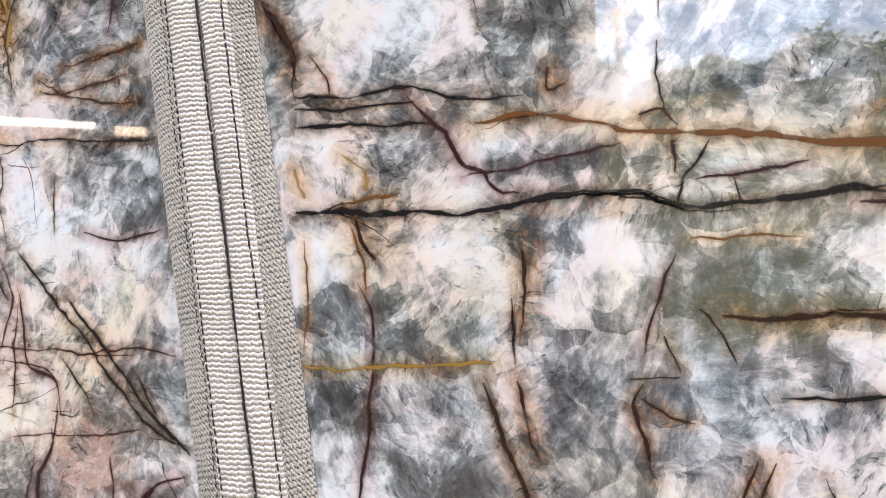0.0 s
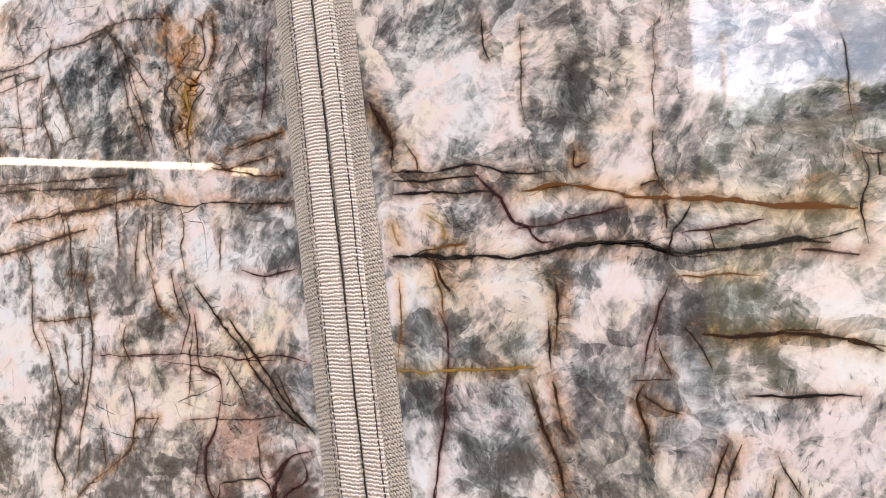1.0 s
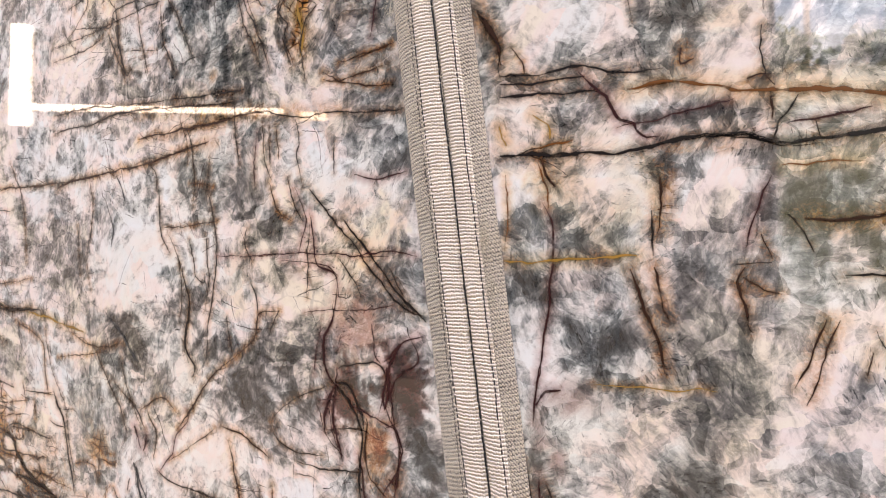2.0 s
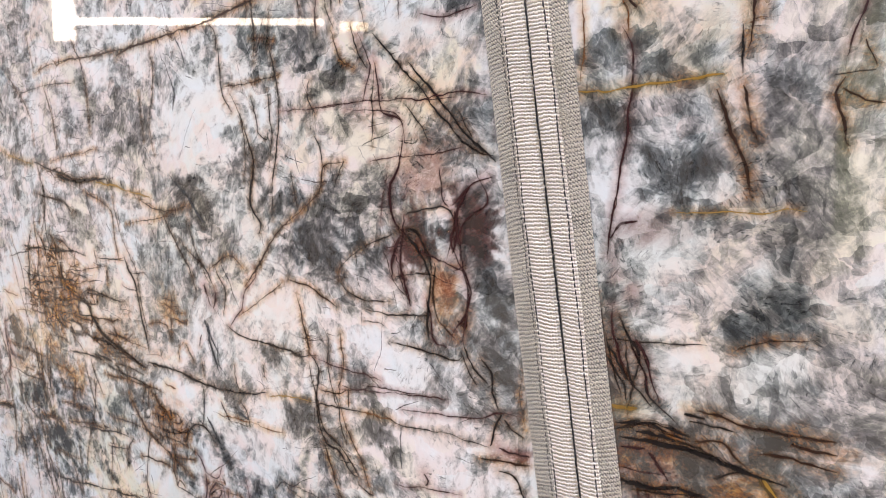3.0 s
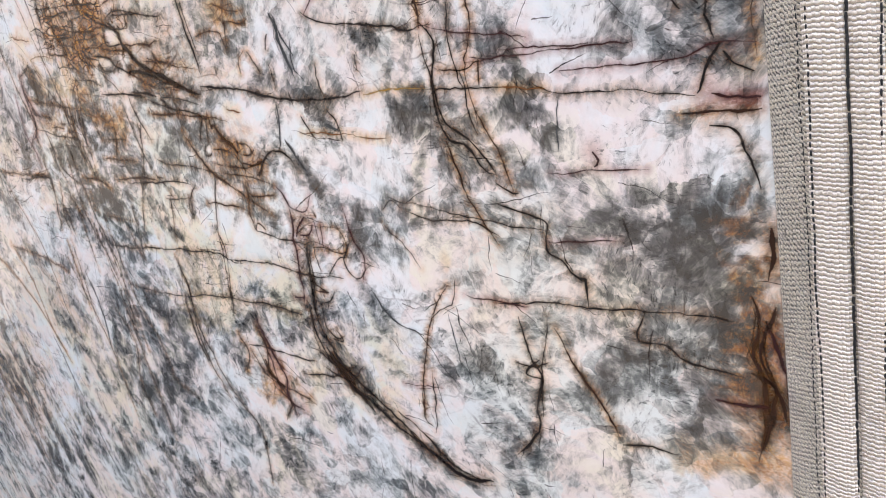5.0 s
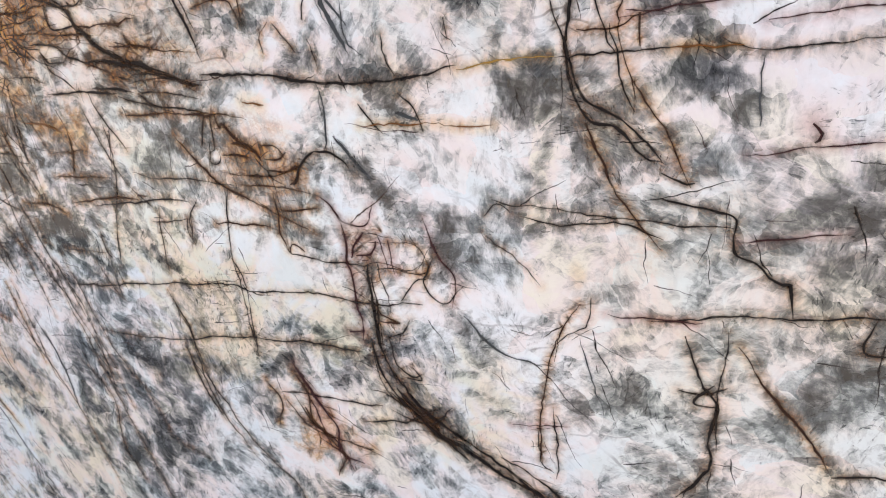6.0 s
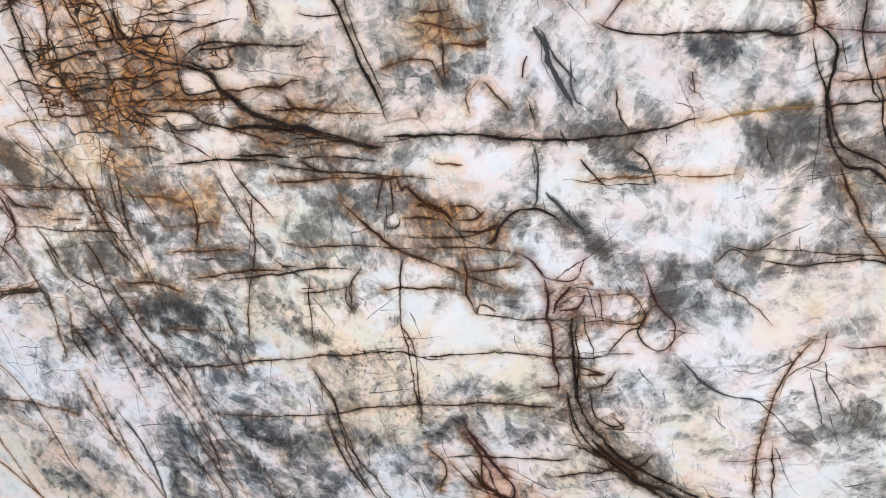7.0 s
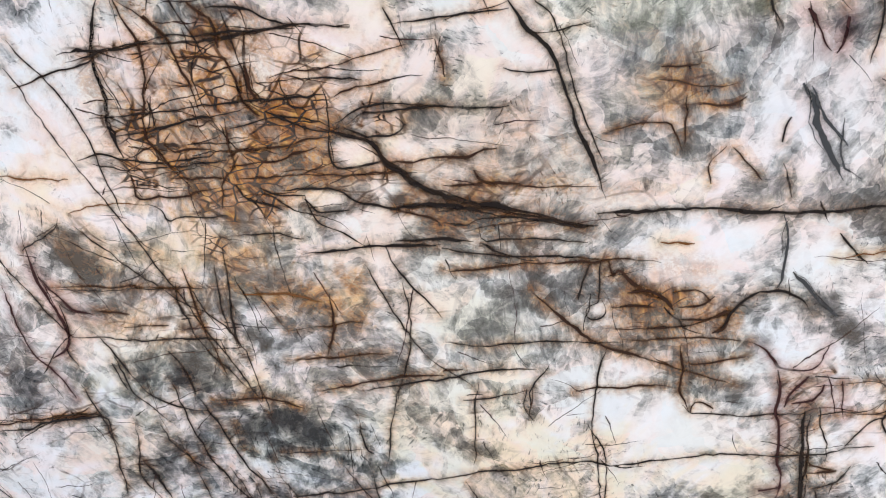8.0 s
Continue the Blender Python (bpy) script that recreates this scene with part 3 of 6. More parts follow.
patch("D", -447, 1564, 51, 31, -8, 0.5)
patch("W", -620, 1399, 51, 66, -2, 0.6)
patch("W", -646, 1300, 62, 52, 2, 0.6)
patch("D", -632, 1242, 28, 47, 27, 0.9)
patch("W", -268, 1362, 35, 36, -1, 0.5)
patch("Y", -268, 1362, 38, 31, -1, 0.5)
patch("D", -395, 1234, 60, 33, 4, 0.6)
patch("D", -407, 1364, 39, 17, -1, 0.6)
patch("D", -235, 1222, 33, 34, 5, 0.7)
patch("R", -313, 1199, 21, 26, 6, 0.8)
patch("R", -68, 1221, 23, 13, 6, 0.4)
patch("W", -102, 1244, 20, 13, 5, 0.4)
patch("D", -495, 1654, 73, 26, -11, 0.4)
patch("B", -383, 1650, 32, 24, -12, 0.6)
patch("B", -495, 1541, 7, 8, -7, 0.8)
patch("B", -674, 1719, 35, 18, -12, 0.5)
patch("B", -277, 1515, 46, 14, -7, 0.4)
patch("B", -480, 1499, 197, 9, -6, 0.5)
patch("B", -496, 1463, 14, 13, -4, 0.6)
patch("D", -708, 1388, 34, 35, -1, 0.5)
patch("W", -369, 1431, 45, 23, -3, 0.3)
patch("D", -292, 1564, 35, 33, -9, 0.4)
patch("Y", -455, 1317, 25, 47, 1, 0.4)
patch("D", -425, 1193, 48, 27, 2, 0.7)
patch("W", -516, 1125, 64, 26, 5, 0.8)
patch("W", -372, 1109, 62, 26, -9, 0.7)
patch("D", -499, 1055, 37, 20, 8, 0.6)
patch("D", -373, 1056, 45, 24, 9, 0.5)
patch("W", -521, 979, 57, 41, 11, 0.7)
patch("D", -314, 1002, 35, 29, 12, 0.5)
patch("D", -61, 1268, 28, 19, -1, 0.8)
patch("W", -60, 1205, 33, 17, 3, 0.5)
patch("W", -41, 1129, 28, 17, 8, 0.7)
patch("D", -80, 1120, 13, 31, 8, 0.8)
patch("D", 4, 1164, 29, 24, 6, 0.4)
patch("Y", 53, 1161, 25, 23, 6, 0.4)
patch("D", 40, 1152, 20, 35, 7, 0.4)
patch("D", -236, 1212, 23, 36, 2, 0.7)
patch("R", -302, 1204, 20, 27, 2, 0.6)
patch("D", -302, 1198, 23, 27, 2, 0.7)
patch("D", -218, 1162, 17, 46, 5, 0.7)
patch("W", -652, 1315, 65, 62, -3, 0.6)
patch("D", -417, 1374, 39, 23, -6, 0.6)
patch("D", -718, 1389, 30, 42, -5, 0.5)
patch("B", -699, 1108, 30, 33, 5, 0.5)
patch("D", -474, 1008, 27, 26, 10, 0.7)
patch("D", -56, 1057, 26, 13, 12, 0.8)
patch("B", 43, 1074, 39, 16, 1, 0.5)
patch("R", -82, 1226, 26, 13, 31, 0.2)
patch("D", -561, 1214, 58, 20, 1, -0.6)
patch("B", -65, 1037, 26, 14, 13, 0.4)
patch("D", -458, 1007, 21, 17, -2, 0.9)
patch("D", -355, 1004, 31, 17, -2, 0.7)
patch("D", -371, 973, 17, 11, -0, 0.7)
patch("W", -481, 965, 41, 25, 0, 0.8)
patch("W", -462, 876, 42, 33, 5, 0.8)
patch("W", -694, 984, 40, 22, -1, 0.9)
patch("D", -569, 991, 17, 12, -40, 0.6)
patch("Y", -664, 792, 37, 31, 8, 0.7)
patch("Y", -785, 769, 100, 50, 8, 0.5)
patch("W", -562, 822, 26, 22, 7, 0.6)
patch("Y", -522, 769, 45, 34, 10, 0.6)
patch("W", -711, 629, 45, 35, 14, 0.8)
patch("D", -349, 726, 28, 31, 14, 0.7)
patch("D", -408, 889, 12, 13, 4, 0.6)
patch("D", -347, 955, 13, 9, 1, 0.7)
patch("W", -291, 985, 25, 16, -1, 0.6)
patch("W", -302, 938, 24, 14, 2, 0.6)
patch("D", -539, 889, 15, 22, 4, 0.9)
patch("D", -1016, 644, 137, 78, 40, 0.6)
patch("D", -261, 936, 16, 21, 2, 0.7)
patch("O", -435, 870, 6, 11, 5, 0.6)
patch("W", -385, 738, 29, 21, 13, 0.5)
patch("D", -419, 772, 26, 26, 11, 0.5)
patch("B", -708, 678, 35, 35, -22, 0.5)
patch("D", -518, 807, 27, 12, -39, 0.6)
patch("D", -602, 942, 11, 22, 30, 0.7)
patch("W", -1043, 1139, 23, 19, -6, 0.9)
patch("W", -1114, 1121, 40, 37, -6, 0.5)
patch("Y", -1051, 1037, 62, 20, -5, 0.8)
patch("O", -997, 997, 58, 18, -5, 0.35)
patch("W", -802, 1133, 48, 24, -7, 0.8)
patch("W", -903, 1083, 17, 9, -32, 1)
patch("D", -885, 1050, 23, 10, -6, 0.8)
patch("W", -793, 1019, 21, 5, -5, 1)
patch("W", -687, 989, 43, 25, -5, 1)
patch("W", -624, 914, 17, 13, -4, 1)
patch("D", -639, 940, 18, 11, -5, 0.5)
patch("O", -701, 1104, 30, 21, -7, 0.35)
patch("D", -1011, 873, 41, 21, -3, 0.6)
patch("D", -948, 966, 25, 19, -5, 0.5)
patch("D", -1126, 1035, 19, 14, -5, 0.7)
patch("Y", -823, 901, 25, 29, -4, 0.7)
patch("Y", -815, 846, 38, 26, -3, 0.6)
patch("W", -736, 852, 32, 25, -3, 0.8)
patch("W", -594, 963, 28, 29, -5, 0.6)
patch("D", -596, 934, 9, 17, 44, 0.7)
patch("B", -1099, 978, 40, 24, -5, 0.45)
patch("D", -1099, 978, 53, 29, -5, 0.5)
patch("O", -1030, 987, 34, 19, -5, 0.4)
patch("W", -866, 1130, 29, 18, -7, 0.5)
patch("W", -1203, 851, 45, 30, -3, 0.7)
patch("D", -1069, 938, 36, 20, -4, 0.6)
patch("W", -1010, 921, 13, 11, -4, 0.9)
patch("W", -1000, 973, 15, 10, -5, 0.8)
patch("N", -960, 1108, 26, 20, -26, 1)
patch("B", -984, 1087, 53, 29, -21, 0.55)
patch("N", -830, 1031, 53, 14, -11, 0.8)
patch("B", -710, 949, 35, 17, -16, 0.9)
patch("N", -710, 954, 31, 15, -16, 0.6)
patch("N", -1032, 1104, 47, 24, -6, 0.6)
patch("B", -989, 1148, 19, 25, -7, 0.7)
patch("N", -617, 859, 19, 44, -4, 0.8)
patch("D", -617, 864, 11, 39, -4, 0.5)
patch("W", -755, 957, 6, 5, -5, 1)
patch("D", -819, 1063, 29, 15, -6, 0.5)
patch("D", -796, 980, 23, 17, -5, 0.6)
patch("B", -773, 1050, 22, 6, -6, 0.3)
patch("B", -930, 974, 25, 23, -5, 0.4)
patch("N", -922, 1062, 61, 25, -21, 0.5)
patch("B", 3, 1032, 23, 16, -3, 0.7)
patch("Y", 10, 1025, 16, 12, 9, 0.6)
patch("D", -56, 895, 45, 43, 17, 0.6)
patch("D", -230, 937, 51, 28, 12, 0.7)
patch("B", -171, 870, 14, 44, 17, 0.8)
patch("D", -201, 894, 28, 33, 15, 0.7)
patch("W", -285, 965, 44, 23, 10, 0.4)
patch("W", -54, 1180, 35, 23, -2, 0.5)
patch("D", -638, 1272, 36, 24, 21, 0.7)
patch("O", -698, 1109, 46, 22, 2, 0.4)
patch("N", -993, 1117, 102, 59, -10, 0.8)
patch("N", -1259, 891, 90, 71, 7, 0.4)
patch("O", -198, 749, 41, 18, 16, 0.8)
patch("O", -47, 845, 21, 18, 18, 0.3)
patch("D", -208, 919, 34, 25, 10, 0.7)
patch("W", -1131, 1090, 71, 96, -0, 0.3)
patch("W", -1082, 1180, 61, 29, -7, 0.6)
patch("W", -898, 1158, 42, 21, -7, 0.6)
patch("D", -1091, 894, 128, 67, -4, 0.4)
patch("D", -962, 939, 68, 29, -4, 0.3)
patch("Y", -975, 871, 89, 49, -3, 0.5)
patch("Y", -1122, 869, 71, 46, -3, 0.4)
patch("D", 120, 1338, 50, 46, 1, 0.35)
patch("D", -92, 1355, 42, 70, -0, 0.3)
patch("D", 9, 1355, 35, 58, -0, 0.25)
patch("Y", -76, 1383, 59, 53, -2, 0.4)
patch("O", -31, 1375, 14, 20, -1, 0.3)
patch("D", -38, 937, 73, 69, 15, 0.5)
patch("D", -9, 1050, 46, 24, 7, 0.5)
patch("D", -231, 1047, 33, 62, 6, 0.4)
patch("D", -36, 1274, 82, 50, 4, 0.4)
patch("O", -279, 1288, 37, 26, -2, 0.15)
patch("R", -298, 1273, 38, 32, -1, 0.25)
patch("O", -264, 1172, 17, 22, -1, 1)
patch("B", -271, 1135, 15, 20, 1, 0.6)
patch("R", -255, 1232, 8, 18, -5, 0.8)
patch("D", -225, 1154, 21, 57, -0, 0.6)
patch("D", -107, 1103, 15, 35, 3, 1)
patch("O", -95, 1081, 12, 5, 5, 1)
patch("D", -97, 1068, 17, 7, 5, 1)
patch("B", -91, 1072, 16, 9, 5, 0.8)
patch("O", 9, 1033, 19, 12, -3, 0.9)
patch("N", 4, 1020, 20, 6, -2, 0.8)
patch("D", 4, 1019, 23, 6, -2, 0.8)
patch("R", -244, 1236, 16, 20, 5, 0.8)
patch("R", -222, 1199, 12, 14, 7, 0.5)
patch("W", -937, 1125, 9, 7, -6, 1)
patch("W", -939, 1054, 18, 5, -6, 0.9)
patch("W", -891, 1035, 19, 8, -5, 0.8)
patch("W", -1022, 1126, 14, 11, -6, 0.8)
patch("O", -366, 1584, 11, 17, -9, 1)
patch("N", -373, 1583, 31, 36, -9, 0.6)
patch("B", -375, 1631, 32, 30, -11, 0.6)
# next patch paints the pale wash of the reflected sky into the stone
patch("W", 114, 1513, 53, 25, -10, 0.9)
patch("W", -1100, 1111, 52, 50, -6, 0.5)
patch("W", -962, 1151, 26, 18, -7, 0.7)
patch("B", -168, 868, 16, 89, 9, 0.7)
patch("D", -95, 1103, 10, 33, -2, 0.6)
patch("D", -116, 1044, 69, 33, 12, 0.7)
patch("D", -93, 1113, 18, 41, 8, 0.7)
patch("D", -39, 874, 49, 66, 16, 0.5)
patch("D", -216, 856, 60, 82, 14, 0.45)
patch("B", -167, 796, 19, 61, 13, 0.8)
patch("D", -182, 874, 24, 77, 13, 0.5)
patch("D", -334, 1207, 75, 37, 6, 0.5)
patch("D", -82, 1280, 51, 48, 3, 0.4)
patch("R", -264, 1172, 14, 19, -1, 0.35)
patch("R", -197, 1021, 21, 7, 8, 0.9)
patch("R", -74, 997, 8, 5, 10, 0.8)
patch("Y", -850, 958, 48, 27, -5, 0.4)
patch("Y", -826, 794, 73, 60, 2, 0.6)
patch("Y", -557, 705, 69, 32, 5, 0.5)
patch("D", -17, 1001, 77, 48, 14, 0.45)
patch("D", -232, 944, 80, 50, 14, 0.35)
patch("W", -969, 1144, 52, 20, -7, 0.6)
patch("W", -1108, 1079, 45, 29, -5, 0.5)
patch("D", -526, 1514, 125, 36, -6, 0.35)
patch("D", -476, 1400, 79, 34, -2, 0.3)
patch("D", -1122, 869, 122, 46, -3, 0.3)
patch("D", -959, 859, 67, 38, -3, 0.25)
patch("W", -1088, 1148, 70, 47, -7, 0.6)
patch("W", -943, 1153, 44, 21, -7, 0.5)
patch("D", -21, 973, 66, 70, 13, 0.45)
patch("D", -224, 854, 80, 53, 17, 0.4)
patch("D", -558, 1203, 157, 49, 5, 0.3)
patch("B", -706, 949, 31, 17, -16, 0.6)
patch("B", -950, 1118, 22, 15, -26, 0.7)
patch("B", -1024, 1092, 59, 12, -6, 0.5)
patch("B", -828, 1052, 41, 8, -6, 0.5)
patch("B", -615, 887, 18, 31, -0, 0.5)
patch("B", -695, 674, 40, 35, -22, 0.6)
patch("B", -710, 959, 45, 34, 5, 0.5)
patch("B", -993, 1117, 81, 54, 1, 0.5)
patch("D", -599, 932, 17, 5, -49, 1)
patch("D", -579, 904, 10, 11, -4, 0.8)
patch("D", -800, 976, 15, 14, -4, 0.7)
patch("D", -808, 875, 10, 14, -3, 0.6)
patch("D", -973, 881, 35, 22, -3, 0.8)
patch("D", -1002, 952, 20, 9, -27, 0.9)
patch("D", -1137, 1040, 28, 19, 21, 0.6)
patch("D", -1205, 942, 19, 30, -4, 0.5)
patch("W", -1010, 926, 13, 12, -4, 1)
patch("W", -910, 1083, 14, 10, -26, 1.2)
patch("W", -1046, 1139, 17, 14, -6, 1)
patch("W", -935, 1124, 8, 7, -6, 1.2)
patch("W", -955, 1143, 9, 15, -6, 1)
patch("W", -979, 1124, 9, 7, -6, 1)
patch("W", -931, 1054, 15, 6, -5, 1)
patch("W", -895, 1058, 17, 7, -5, 0.7)
patch("W", -755, 956, 6, 6, -4, 1.3)
patch("W", -892, 1125, 36, 17, -6, 0.7)
patch("W", -822, 1138, 27, 23, -6, 0.9)
patch("O", -961, 983, 53, 13, -10, 0.5)
patch("B", -1018, 1096, 46, 9, -10, 0.35)
patch("B", -962, 1096, 36, 19, -37, 0.4)
patch("D", -822, 1025, 45, 11, -13, 0.9)
patch("B", -706, 953, 42, 16, -21, 0.5)
patch("Y", -868, 869, 67, 44, -3, 0.5)
patch("W", -606, 991, 20, 27, -5, 0.8)
patch("O", -690, 1099, 39, 18, -6, 0.4)
patch("D", -700, 1140, 16, 9, -6, 0.6)
patch("W", -687, 868, 58, 55, -3, 0.4)
patch("O", -92, 1079, 13, 8, 0, 1.2)
patch("D", -98, 1068, 10, 9, 0, 1)
patch("B", -58, 1065, 31, 5, -9, 0.8)
patch("O", -47, 1089, 8, 3, 0, 0.8)
patch("B", -161, 839, 14, 90, 20, 0.6)
patch("O", -187, 744, 36, 12, 21, 0.9)
patch("B", -150, 758, 19, 21, 21, 0.6)
patch("D", -181, 859, 28, 34, 14, 0.8)
patch("R", -56, 790, 15, 7, 21, 0.8)
patch("O", -51, 852, 13, 26, -20, 0.35)
patch("D", -223, 935, 45, 28, 27, 0.6)
patch("W", -178, 1023, 8, 4, 3, 0.1)
patch("R", -196, 1020, 17, 6, 4, 0.8)
patch("D", -1244, 410, 76, 105, -45, 0.9)
patch("D", -976, 545, 87, 48, -80, 0.9)
patch("D", -1055, 725, 54, 43, -59, 0.6)
patch("W", -1286, 633, 115, 56, -58, 0.8)
patch("W", -485, 855, 41, 29, 10, 0.9)
patch("D", -414, 856, 36, 19, -27, 0.6)
patch("D", -454, 1004, 23, 18, -20, 0.9)
patch("W", -503, 1119, 30, 31, -1, 0.8)
patch("D", -502, 1070, 31, 8, 0, 0.7)
patch("D", -339, 991, 24, 20, 5, 0.6)
patch("W", -270, 998, 46, 19, 5, 0.6)
# next two grey the stone so that the reflected sky shows bluer
patch("D", 140, 1536, 47, 21, -11, 0.35)
patch("D", 104, 1500, 60, 13, -8, 0.35)
patch("D", 2, 1521, 17, 39, -9, 0.8)
patch("W", 49, 1505, 27, 16, -8, 0.8)
patch("W", -78, 1553, 57, 37, -10, 0.6)
patch("W", 34, 1397, 27, 11, -2, 1)
patch("D", 19, 1433, 51, 9, -4, 0.5)
patch("D", 107, 1458, 36, 8, -6, 0.6)
patch("D", -67, 1272, 32, 21, 3, 0.8)
patch("D", 11, 1313, 16, 24, 1, 0.8)
patch("D", 3, 1375, 10, 29, -1, 0.6)
patch("W", 37, 1366, 19, 20, -1, 0.7)
patch("R", -101, 1228, 14, 8, 5, 0.4)
patch("D", 137, 1310, 30, 12, 2, 0.5)
patch("D", -642, 1247, 53, 27, -42, 1)
patch("W", -637, 1339, 62, 67, 0, 0.6)
patch("D", -433, 1197, 63, 33, 5, 0.5)
patch("R", -234, 1212, 27, 29, 5, 0.9)
patch("D", -234, 1212, 30, 29, 5, 0.9)
patch("D", -298, 1190, 23, 20, 6, 0.7)
patch("O", -262, 1183, 15, 7, 7, 1)
patch("W", -274, 1356, 32, 31, 0, 0.7)
patch("Y", -274, 1356, 32, 31, 0, 0.5)
patch("O", -365, 1575, 10, 29, -9, 1.2)
patch("B", -399, 1647, 56, 30, -11, 0.5)
patch("D", -373, 1582, 27, 29, -9, 0.5)
patch("D", -512, 1611, 64, 59, -9, 0.5)
patch("W", -768, 1692, 63, 62, -10, 0.6)
patch("O", -261, 1163, 15, 21, 1, 1.3)
patch("R", -261, 1163, 14, 20, 1, 0.5)
patch("D", -231, 1205, 22, 47, 0, 0.8)
patch("D", -307, 1196, 14, 20, 0, 0.9)
patch("O", 10, 1036, 16, 13, -47, 1.1)
patch("B", 17, 1025, 23, 16, -35, 0.7)
patch("D", 3, 1020, 15, 11, -11, 1)
patch("D", -89, 1066, 19, 8, 8, 1)
patch("B", -37, 1022, 54, 6, -1, 0.7)
patch("D", -100, 1118, 10, 30, 5, 1)
patch("O", -94, 1079, 13, 4, 7, 1.2)
patch("W", -38, 1128, 18, 12, 4, 0.8)
patch("B", 31, 1080, 28, 8, -5, 0.4)
patch("R", -91, 1171, 10, 16, 1, 0.6)
patch("R", -78, 988, 6, 4, 13, 1.2)
patch("W", -609, 1299, 59, 62, -4, 0.7)
patch("D", -648, 1242, 47, 17, -44, 1)
patch("D", -470, 891, 46, 27, 1, 0.35)
patch("D", -409, 789, 50, 34, -19, 0.45)
patch("D", -348, 824, 27, 53, 5, 0.5)
patch("Y", -794, 834, 54, 36, 3, 0.6)
patch("Y", -652, 798, 42, 34, 5, 0.8)
patch("Y", -801, 746, 51, 27, 6, 0.6)
patch("D", -462, 1009, 24, 15, 18, 0.9)
patch("D", -356, 1014, 24, 20, -3, 0.6)
patch("D", -516, 1069, 22, 12, -5, 0.7)
patch("D", -807, 978, 23, 30, -1, 0.6)
patch("D", -993, 874, 44, 33, 1, 0.6)
patch("D", -544, 889, 9, 28, -20, 0.8)
patch("D", -601, 940, 9, 26, 56, 0.8)
patch("D", -396, 927, 30, 8, 12, 0.4)
patch("D", -656, 842, 20, 22, 3, 0.4)
patch("D", -669, 748, 37, 25, -4, 0.5)
patch("Y", -517, 732, 46, 34, 8, 0.5)
patch("O", -705, 1095, 28, 12, -5, 0.5)
patch("O", -948, 975, 40, 17, -1, 0.6)
patch("O", -1061, 1018, 58, 24, -2, 0.4)
patch("W", -462, 948, 36, 20, 0, 0.7)
patch("W", -483, 843, 28, 21, 3, 0.8)
patch("W", -688, 1003, 38, 15, -2, 0.9)
patch("W", -613, 912, 21, 14, 0, 0.9)
patch("B", -696, 955, 34, 15, -15, 0.6)
patch("B", -978, 1107, 61, 21, -12, 0.4)
patch("W", -908, 1084, 14, 11, -31, 1.2)
patch("O", -1453, 469, 139, 137, -57, 0.5)
patch("O", -1242, 686, 81, 59, -58, 0.5)
patch("Y", -1116, 544, 146, 130, -58, 0.5)
patch("R", -156, 830, 14, 58, 21, 0.4)
patch("D", -176, 1085, 40, 39, 0, 0.1)
patch("D", -347, 943, 37, 32, 7, 0.2)
patch("R", -69, 1041, 13, 14, 3, 0.4)
patch("R", -96, 1117, 10, 20, -2, 0.3)
patch("D", -56, 978, 25, 23, 7, 0.3)
patch("Y", -1078, 938, 88, 43, -4, 0.5)
patch("O", -1067, 975, 52, 14, -4, 0.4)
patch("O", -936, 983, 24, 21, -4, 0.6)
patch("B", -920, 981, 16, 17, -4, 0.4)
patch("D", -1095, 909, 52, 26, -27, 0.3)
patch("O", -1111, 1063, 25, 8, -5, 0.4)
patch("Y", -1140, 1083, 33, 24, -5, 0.6)
patch("Y", -1031, 1030, 61, 25, -5, 0.6)
patch("W", -995, 1169, 22, 10, -6, 0.6)
patch("D", -248, 791, 72, 49, -15, 0.35)
patch("D", -46, 872, 30, 62, 15, 0.45)
patch("D", -193, 775, 41, 32, 19, 0.5)
patch("D", -212, 1098, 26, 44, -1, 0.8)
patch("D", -259, 1072, 29, 17, 0, 0.4)
patch("D", -323, 1127, 32, 17, -2, 0.4)
patch("B", -158, 829, 16, 72, 21, 0.5)
patch("D", -864, 1035, 38, 11, -15, 0.5)
patch("D", -792, 1025, 33, 7, -5, 0.6)
patch("D", -969, 1116, 14, 11, -37, 0.6)
patch("B", -968, 1119, 18, 15, -37, 0.7)
patch("D", -838, 948, 24, 17, -4, 0.3)
patch("D", -914, 856, 52, 30, -3, 0.3)
patch("Y", -828, 841, 63, 40, -3, 0.6)
patch("D", -922, 945, 41, 27, -4, 0.3)
patch("D", 120, 1372, 50, 22, -1, 0.3)
patch("D", 147, 1400, 27, 6, -3, 0.4)
patch("D", -57, 1342, 36, 26, 0, 0.4)
patch("D", -115, 1435, 30, 14, -4, 0.3)
patch("O", -95, 1392, 24, 22, -2, 0.5)
patch("O", -11, 1380, 6, 21, -1, 1)
patch("O", 99, 1442, 40, 4, -5, 0.6)
patch("O", 89, 1457, 34, 3, -6, 0.5)
patch("O", -79, 1476, 56, 5, -6, 0.6)
patch("B", 22, 1412, 35, 4, -3, 0.6)
patch("R", -286, 1273, 39, 31, 3, 0.35)
patch("O", -286, 1273, 39, 25, 3, 0.3)
patch("D", -633, 1611, 64, 56, -8, 0.5)
patch("O", -479, 1493, 124, 8, -5, 0.5)
patch("D", -32, 1442, 64, 8, -4, 0.4)
patch("R", -242, 1236, 23, 30, 1, 0.6)
patch("D", -242, 1236, 29, 35, 1, 0.6)
patch("R", -314, 1207, 17, 32, 2, 0.8)
patch("O", -268, 1167, 14, 31, 4, 1)
patch("R", -268, 1167, 14, 31, 4, 0.4)
patch("R", -107, 1199, 9, 27, 3, 0.5)
patch("D", -107, 1144, 11, 36, 6, 0.9)
patch("W", -74, 1148, 30, 17, 6, 0.7)
